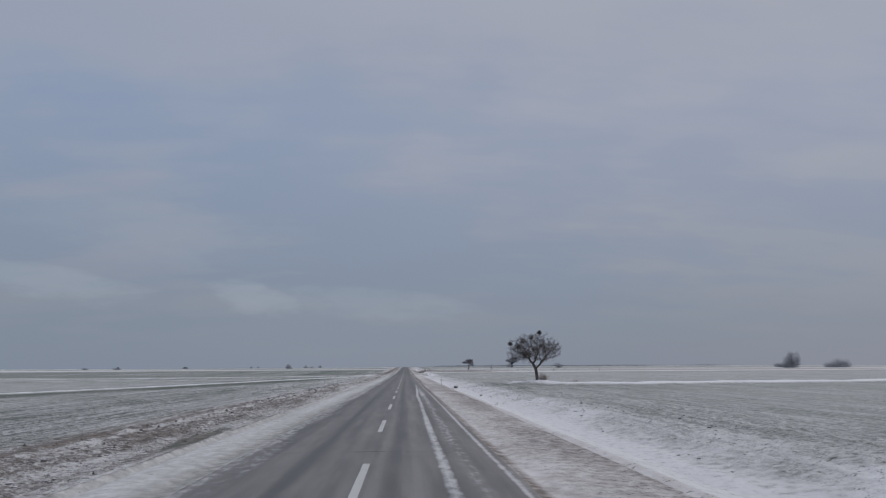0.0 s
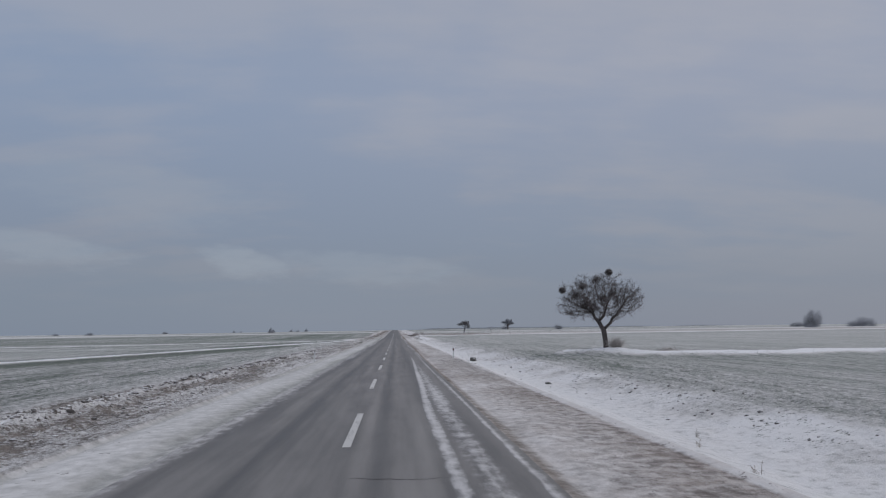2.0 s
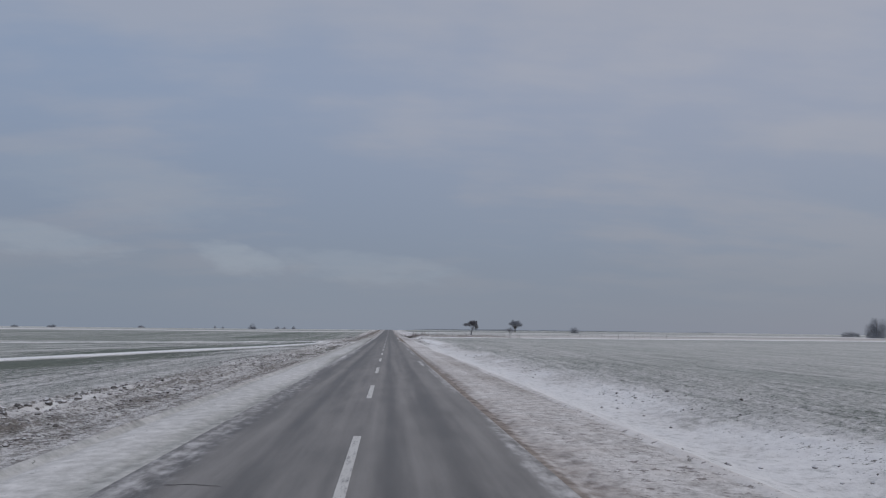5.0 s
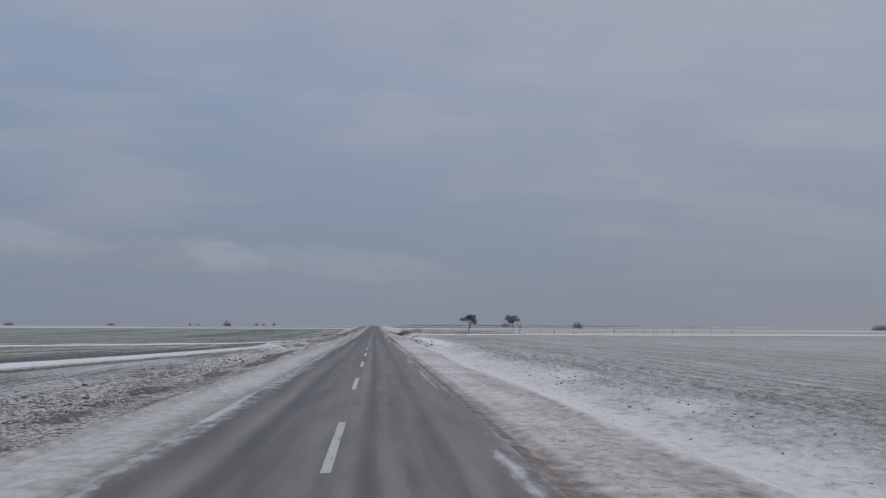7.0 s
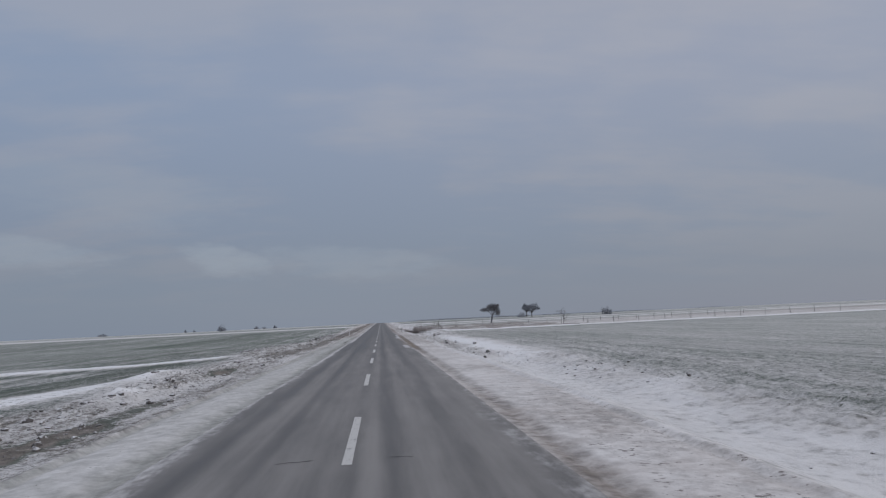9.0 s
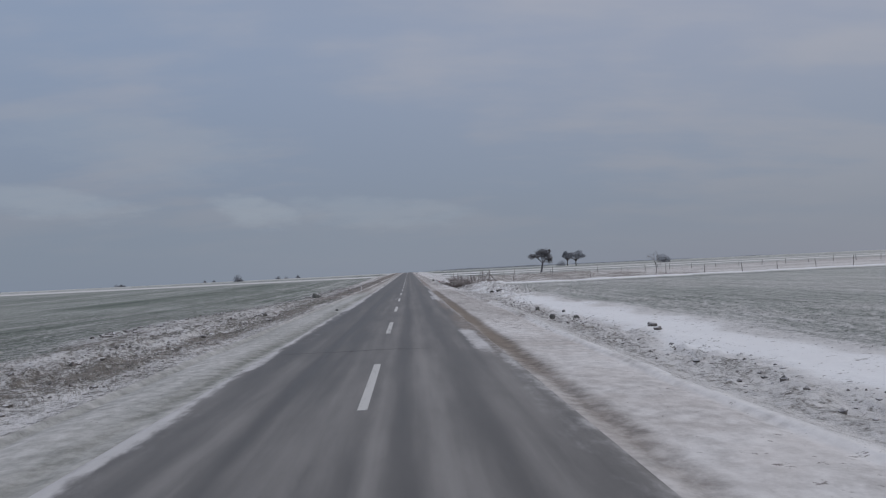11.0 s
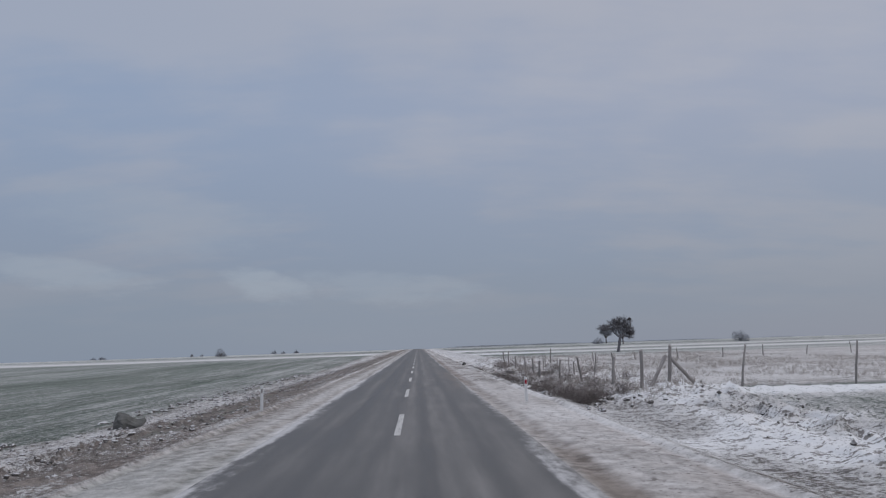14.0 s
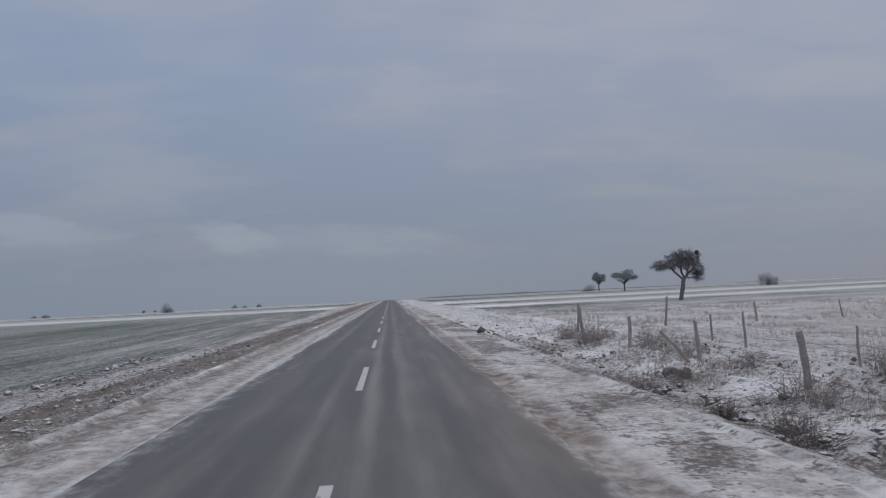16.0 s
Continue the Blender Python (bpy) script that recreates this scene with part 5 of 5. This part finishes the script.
def delineator_left(at, label, tall):
    d = empty("marker_post", (at[0], at[1], float(land(*at)) - 0.02), 4)
    tagged(d, label, "marker post", "roadside marker posts")
    bm = bmesh.new()
    box_bm(bm, (0.115, 0.06, tall), (0, 0, tall / 2), 0.018)
    part("body", bm_mesh("body", bm, M_PLASTIC), d)
    bm = bmesh.new()
    box_bm(bm, (0.07, 0.012, 0.16), (0, -0.036, tall - 0.2), 0.004)
    part("reflector", bm_mesh("reflector", bm, M_POST), d, "dull white reflector")
    return d


delineator((6.15, 107.2), "white plastic marker post with a black band and faded red reflector", -4, M_DULLRED)
delineator((5.05, 338.0), "white plastic marker post with a bright red reflector", -3, None, False)
delineator_left((-5.85, 104.3), "plain white plastic marker post on a snowy shoulder", 1.04)
delineator_left((-5.55, 336.6), "plain white plastic marker post on a bare earth verge", 0.98)


# ---- stones and lumps ----
def boulder(name, at, size, seed, label, mat, category="stone", sharp=0.35):
    rng = random.Random(seed)
    bm = bmesh.new()
    bmesh.ops.create_icosphere(bm, subdivisions=3, radius=0.5)
    for v in bm.verts:
        n = v.co.normalized()
        k = 1 + sharp * noise.noise(n * 1.6 + Vector((seed, 0, 0))) + 0.16 * noise.noise(n * 4.5 + Vector((0, seed, 0)))
        v.co = Vector((v.co.x * k * size[0], v.co.y * k * size[1], v.co.z * k * size[2]))
    ob = new(name, bm_mesh(name, bm, mat, True))
    ob.matrix_basis = pose(at[0], at[1], float(land(*at)) + size[2] * 0.22, rng.uniform(-6, 6), rng.uniform(-6, 6), rng.uniform(0, 360))
    return tagged(ob, label, category)


boulder("stone", (8.95, 116.8), (0.85, 0.6, 0.55), 3, "dark rounded stone on a snowy verge", M_ROCK)
boulder("stone", (9.5, 82.6), (0.38, 0.16, 0.16), 4, "small dark stone in a snow-filled ditch", M_ROCK)
boulder("stone", (9.9, 94.1), (0.26, 0.13, 0.11), 5, "low dark clod in a snow-filled ditch", M_CLOD)
boulder("stone", (10.2, 100.0), (0.28, 0.14, 0.12), 12, "low dark clod in a snow-filled ditch", M_CLOD)
boulder("earth_lump", (8.28, 281.7), (0.30, 0.26, 0.30), 13, "dark turned-up earth lump on a snowy bank", M_ROCK, "earth lump")
boulder("earth_lump", (7.87, 275.3), (0.32, 0.27, 0.36), 14, "dark turned-up earth lump on a snowy bank", M_ROCK, "earth lump")
boulder("earth_lump", (9.1, 278.4), (0.20, 0.17, 0.18), 15, "dark turned-up earth lump in smooth snow", M_ROCK, "earth lump")
boulder("earth_lump", (8.74, 274.0), (0.24, 0.19, 0.18), 16, "dark turned-up earth lump in smooth snow", M_ROCK, "earth lump")
boulder("earth_lump", (9.8, 266.3), (0.36, 0.30, 0.22), 18, "snow-capped earth lump in smooth snow", M_CLOD, "earth lump")
boulder("earth_lump", (9.62, 265.2), (0.30, 0.24, 0.18), 19, "snow-capped earth lump in smooth snow", M_CLOD, "earth lump")
boulder("earth_lump", (8.95, 374.2), (0.85, 0.5, 0.5), 17, "broad dark earth lump on a snowy verge", M_ROCK, "earth lump")
boulder("stone", (6.2, 397.0), (0.55, 0.4, 0.42), 21, "dark stone on the edge of a snowy shoulder", M_BLOCK)
boulder("stone", (10.1, 313.5), (0.75, 0.5, 0.30), 22, "dark mossy stone half sunk in snowy rubble", M_MOSS)
boulder("stone", (9.35, 313.9), (0.42, 0.36, 0.26), 23, "small dark mossy stone half sunk in snowy rubble", M_MOSS)
boulder("stone", (-3.95, 287.6), (0.20, 0.17, 0.15), 6, "small dark stone on a snowy shoulder", M_BLOCK)
boulder("stone", (8.4, 248.0), (0.30, 0.26, 0.24), 7, "dark earth lump on a snowy bank", M_ROCK)
boulder("stone", (7.3, 242.0), (0.24, 0.2, 0.2), 8, "dark earth lump on a snowy bank", M_ROCK)
bm = bmesh.new()
box_bm(bm, (1.25, 0.8, 0.68), (0, 0, 0), 0.09)
bmesh.ops.subdivide_edges(bm, edges=bm.edges[:], cuts=3, use_grid_fill=True)
for v in bm.verts:
    v.co += Vector((noise.noise(v.co * 2.3), noise.noise(v.co * 2.3 + Vector((5, 0, 0))), noise.noise(v.co * 2.3 + Vector((0, 5, 0))))) * 0.20
block = new("stone_block", bm_mesh("stone_block", bm, M_BLOCK, False))
block.matrix_basis = pose(-11.8, 339.6, float(land(-11.8, 339.6)) + 0.10, 14, 20, 24)
tagged(block, "dark squared stone block tilted in a rough bank", "stone")


def clods():
    """Broken earth with snow on top, along both banks."""
    rng = random.Random(13)
    V, F = [], []
    xs_, ys_, ss_ = [], [], []
    for k in range(15000):
        y = rng.uniform(-5, 430)
        u = rng.random()
        if u < 0.50:
            x = -rng.gauss(8.6, 1.4)
            s = rng.uniform(0.02, 0.07)
        elif u < 0.85:
            x = rng.gauss(11.6, 1.5) if y > 300 or y < 235 else rng.gauss(8.1, 0.7)
            s = rng.uniform(0.025, 0.09 if y > 300 else 0.055)
            if y < 235 and (rng.random() < 0.9 or x < 11.5):
                continue
        else:
            x = rng.choice((-1, 1)) * rng.uniform(10, 26)
            s = rng.uniform(0.02, 0.06)
        if x < 0 and y < 262 and rng.random() < 0.5:
            continue
        if x > 0 and x < 7.2 or x < 0 and x > -6.0:
            continue
        if vnoise(x * 0.4, y * 0.25, 90) < 0.5:
            continue
        xs_.append(x)
        ys_.append(y)
        ss_.append(s)
    # clods turned up along the ridge, the harrowed bank, and the rim of the snow-filled ditch
    big = []
    for k in range(420):
        big.append((-9.35 + rng.gauss(0, 0.3), rng.uniform(50, 140), rng.uniform(0.05, 0.13)))
    for k in range(900):
        big.append((-rng.uniform(6.6, 9.3), rng.uniform(5, 140), rng.uniform(0.03, 0.08)))
    for k in range(420):
        big.append((-rng.uniform(7.2, 11.5), rng.gauss(166, 10), rng.uniform(0.035, 0.085)))
    for k in range(500):
        big.append((-rng.gauss(8.4, 1.3), rng.uniform(195, 330), rng.uniform(0.04, 0.12)))
    for k in range(260):
        big.append((-14.3 + rng.gauss(0, 0.5), rng.uniform(275, 335), rng.uniform(0.05, 0.14)))
    for k in range(150):
        big.append((-13.9 + rng.gauss(0, 0.35), rng.uniform(342, 400), rng.uniform(0.07, 0.19)))
    for k in range(1700):
        big.append((-rng.uniform(6.4, 13.0), rng.uniform(328, 410), rng.choice((0.03, 0.045, 0.06, 0.09)) * rng.uniform(0.8, 1.2)))
    for k in range(900):
        y = rng.uniform(20, 240)
        x = np.interp(y, [0, 140, 230], [12.3, 11.4, 10.8]) + rng.gauss(0, 1.1)
        if vnoise(x * 0.5, y * 0.18, 96) > 0.52:
            big.append((x, y, rng.uniform(0.03, 0.08)))
    for k in range(40):
        big.append((rng.uniform(7.4, 10.5), rng.uniform(60, 240), rng.uniform(0.03, 0.08)))
    for k in range(170):
        big.append((rng.gauss(8.2, 0.55), rng.uniform(246, 300), rng.choice((0.03, 0.04, 0.05, 0.08)) * rng.uniform(0.8, 1.2)))
    zs_ = land(np.array(xs_), np.array(ys_))
    octa = [(1, 0, 0), (0, 1, 0), (-1, 0, 0), (0, -1, 0), (0, 0, 1), (0, 0, -1)]
    tri = [(0, 1, 4), (1, 2, 4), (2, 3, 4), (3, 0, 4), (1, 0, 5), (2, 1, 5), (3, 2, 5), (0, 3, 5)]
    for x, y, z, s in zip(xs_, ys_, zs_, ss_):
        b = len(V)
        a = rng.uniform(0, 6.28)
        c, d = math.cos(a), math.sin(a)
        fx_, fy_, fz_ = rng.uniform(0.7, 1.6), rng.uniform(0.7, 1.2), rng.uniform(0.6, 1.1)
        for ox, oy, oz in octa:
            ox, oy, oz = ox * s * fx_ * rng.uniform(0.7, 1.3), oy * s * fy_ * rng.uniform(0.7, 1.3), oz * s * fz_
            V.append((x + ox * c - oy * d, y + ox * d + oy * c, z + oz - s * 0.1))
        F += [(b + i, b + j, b + k) for i, j, k in tri]
    # rubble of the verge by the fence, in rough rounded lumps
    bm = bmesh.new()
    bmesh.ops.create_icosphere(bm, subdivisions=2, radius=1.0)
    ball = [v.co.copy() for v in bm.verts]
    ball_f = [tuple(v.index for v in f.verts) for f in bm.faces]
    bm.free()
    for k in range(1500):
        y = rng.uniform(334, 420)
        if rng.random() < np.interp(y, [358, 366, 420], [0.0, 0.6, 0.75]):
            continue
        big.append((rng.gauss(7.8, 0.85), y, rng.choice((0.035, 0.05, 0.07, 0.09, np.interp(y, [350, 362], [0.15, 0.10]))) * rng.uniform(0.7, 1.3)))
    bm = bmesh.new()
    bmesh.ops.create_icosphere(bm, subdivisions=1, radius=1.0)
    coarse = [v.co.copy() for v in bm.verts]
    coarse_f = [tuple(v.index for v in f.verts) for f in bm.faces]
    bm.free()
    heights = land(np.array([q[0] for q in big]), np.array([q[1] for q in big]))
    for (x, y, s), z in zip(big, heights):
        if -6.3 < x < 6.55:
            continue
        shape, shape_f = (ball, ball_f) if s > 0.10 else (coarse, coarse_f)
        sx, sy, sz, a = rng.uniform(0.8, 1.4), rng.uniform(0.7, 1.2), rng.uniform(0.65, 1.1), rng.uniform(0, 6.28)
        c, d = math.cos(a), math.sin(a)
        b = len(V)
        o = Vector((x, y, z))
        for p in shape:
            q = p * (1 + 0.55 * noise.noise(p * 1.7 + o) + 0.2 * noise.noise(p * 4 + o)) * s
            ox, oy = q.x * sx, q.y * sy
            V.append((x + ox * c - oy * d, y + ox * d + oy * c, z + q.z * sz - s * 0.1))
        F += [tuple(b + i for i in f) for f in shape_f]
    ob = new("earth_clods", mesh_of("earth_clods", V, F, M_CLOD))
    tagged(ob, "broken dark earth clods capped with snow along the banks", "clods", kind="stuff")


clods()


def dead_grass():
    """Dry stalks in the verge by the fence and on the banks."""
    rng = random.Random(17)
    xs_, ys_, hs_ = [], [], []
    for k in range(26000):
        u = rng.random()
        if u < 0.10:
            x, y, h = rng.gauss(10.2, 1.3), rng.uniform(334, 384), rng.uniform(0.12, 0.45)
        elif u < 0.7:
            x, y, h = rng.uniform(10, 45), rng.uniform(342, 430), rng.uniform(0.10, 0.40)
        else:
            x, y, h = -rng.gauss(7.2, 0.9), rng.uniform(255, 430), rng.uniform(0.05, 0.16)
        if -6 < x < 6.9 or vnoise(x * 0.5, y * 0.3, 95) < 0.45:
            continue
        xs_.append(x)
        ys_.append(y)
        hs_.append(h)
    zs_ = land(np.array(xs_), np.array(ys_))
    V, F = [], []
    for x, y, z, h in zip(xs_, ys_, zs_, hs_):
        for j in range(4):
            a = rng.uniform(0, 6.28)
            l = rng.uniform(0.1, 0.6) * h
            px, py = x + rng.gauss(0, 0.05), y + rng.gauss(0, 0.05)
            b = len(V)
            V += [(px - 0.006, py, z - 0.02), (px + 0.006, py, z - 0.02), (px + l * math.cos(a), py + l * math.sin(a), z + h * rng.uniform(0.6, 1.1))]
            F.append((b, b + 1, b + 2))
    ob = new("dead_grass", mesh_of("dead_grass", V, F, M_STRAW))
    tagged(ob, "dry straw-coloured grass stalks on the verges", "grass", kind="stuff")


dead_grass()

# ---- road pieces ----
V = [(sx, sy * 3.0, z) for z in (0, 0.004) for sx, sy in ((-0.085, -1), (0.085, -1), (0.085, 1), (-0.085, 1))]
DASH = mesh_of("lane_marking", V, [(4, 5, 6, 7), (0, 1, 5, 4), (1, 2, 6, 5), (2, 3, 7, 6), (3, 0, 4, 7)], M_PAINT)
for k in range(-2, 55):
    y0 = 15.0 + 15.0 * k
    ob = part("lane_marking", DASH, road)
    sl = float(rise(y0 + 3) - rise(y0 - 3)) / 6
    ob.matrix_basis = pose(0, y0, float(rise(y0)) + 0.0315, math.degrees(math.atan(sl)))


def crack(y, x0, x1, seed, half=0.035):
    """A transverse crack: a ragged dark line with crumbled edges, wider in places, broken off in others."""
    V, F = [], []
    n = int((x1 - x0) / 0.05)
    gap = 0.30 if half > 0.065 else 0.46 if half > 0.05 else 0.56
    for k in range(n + 1):
        x = x0 + (x1 - x0) * k / n
        yy = y + 0.30 * (vnoise(x * 0.8, seed, 3) - 0.5) + 0.12 * (vnoise(x * 3.1, seed, 4) - 0.5) + 0.06 * (vnoise(x * 11.0, seed, 6) - 0.5)
        there = float(vnoise(x * 0.9, seed * 1.7, 8))
        h = half * (0.15 + 1.1 * float(vnoise(x * 2.6, seed * 3.1, 5)) * float(vnoise(x * 14.0, seed * 2.3, 7)) * 1.6) * min(1.0, max(0.0, (there - gap) * 6) + 0.25)
        z = float(road_level(np.array(x), np.array(y))) + 0.003
        V += [(x, yy - h * (0.6 + 0.8 * float(vnoise(x * 9.0, seed, 9))), z), (x, yy + h, z)]
        if k and there > gap:
            F.append((2 * k - 2, 2 * k, 2 * k + 1, 2 * k - 1))
    part("road_crack", mesh_of("road_crack", V, F, M_TAR), road, "dark ragged crack")


for k, (cy, a, b, hf) in enumerate([(7.8, -2.6, 2.6, 0.03), (20.5, -3.0, 2.2, 0.03), (53.9, -1.6, 2.4, 0.03), (88.8, -2.2, 1.0, 0.025), (96.5, -1.9, 0.3, 0.04), (118, -2.6, 2.4, 0.04), (152.3, -2.4, 0.6, 0.04),
                                    (172, -1.5, 2.2, 0.03), (199.5, -1.2, 2.3, 0.05), (207.5, -1.2, 1.1, 0.05), (228, -3.0, 2.8, 0.05), (261.35, -3.0, 2.7, 0.066), (267.9, -2.6, 2.9, 0.04), (275.6, -2.0, 1.2, 0.04),
                                    (283.2, -1.5, 2.2, 0.06), (292.0, -2.0, 2.5, 0.04), (303.4, -2.2, 2.9, 0.052), (309.9, -1.5, 2.2, 0.03), (331.5, -2.5, -0.5, 0.03), (351.75, -2.4, 1.6, 0.055), (380, -2.6, 2.6, 0.03)]):
    crack(cy, a, b, 100 + k, hf)


V = [(sx, sy * 2.7, z) for z in (0, 0.004) for sx, sy in ((-0.012, -1), (0.012, -1), (0.012, 1), (-0.012, 1))]
old = part("old_marking", mesh_of("old_marking", V, [(4, 5, 6, 7), (0, 1, 5, 4), (1, 2, 6, 5), (2, 3, 7, 6), (3, 0, 4, 7)], M_PAINT), road, "thin worn line of older paint")
old.matrix_basis = pose(-0.27, 303.0, float(rise(303.0)) + 0.0310, math.degrees(math.atan(0.0047)), 0, -1.2)
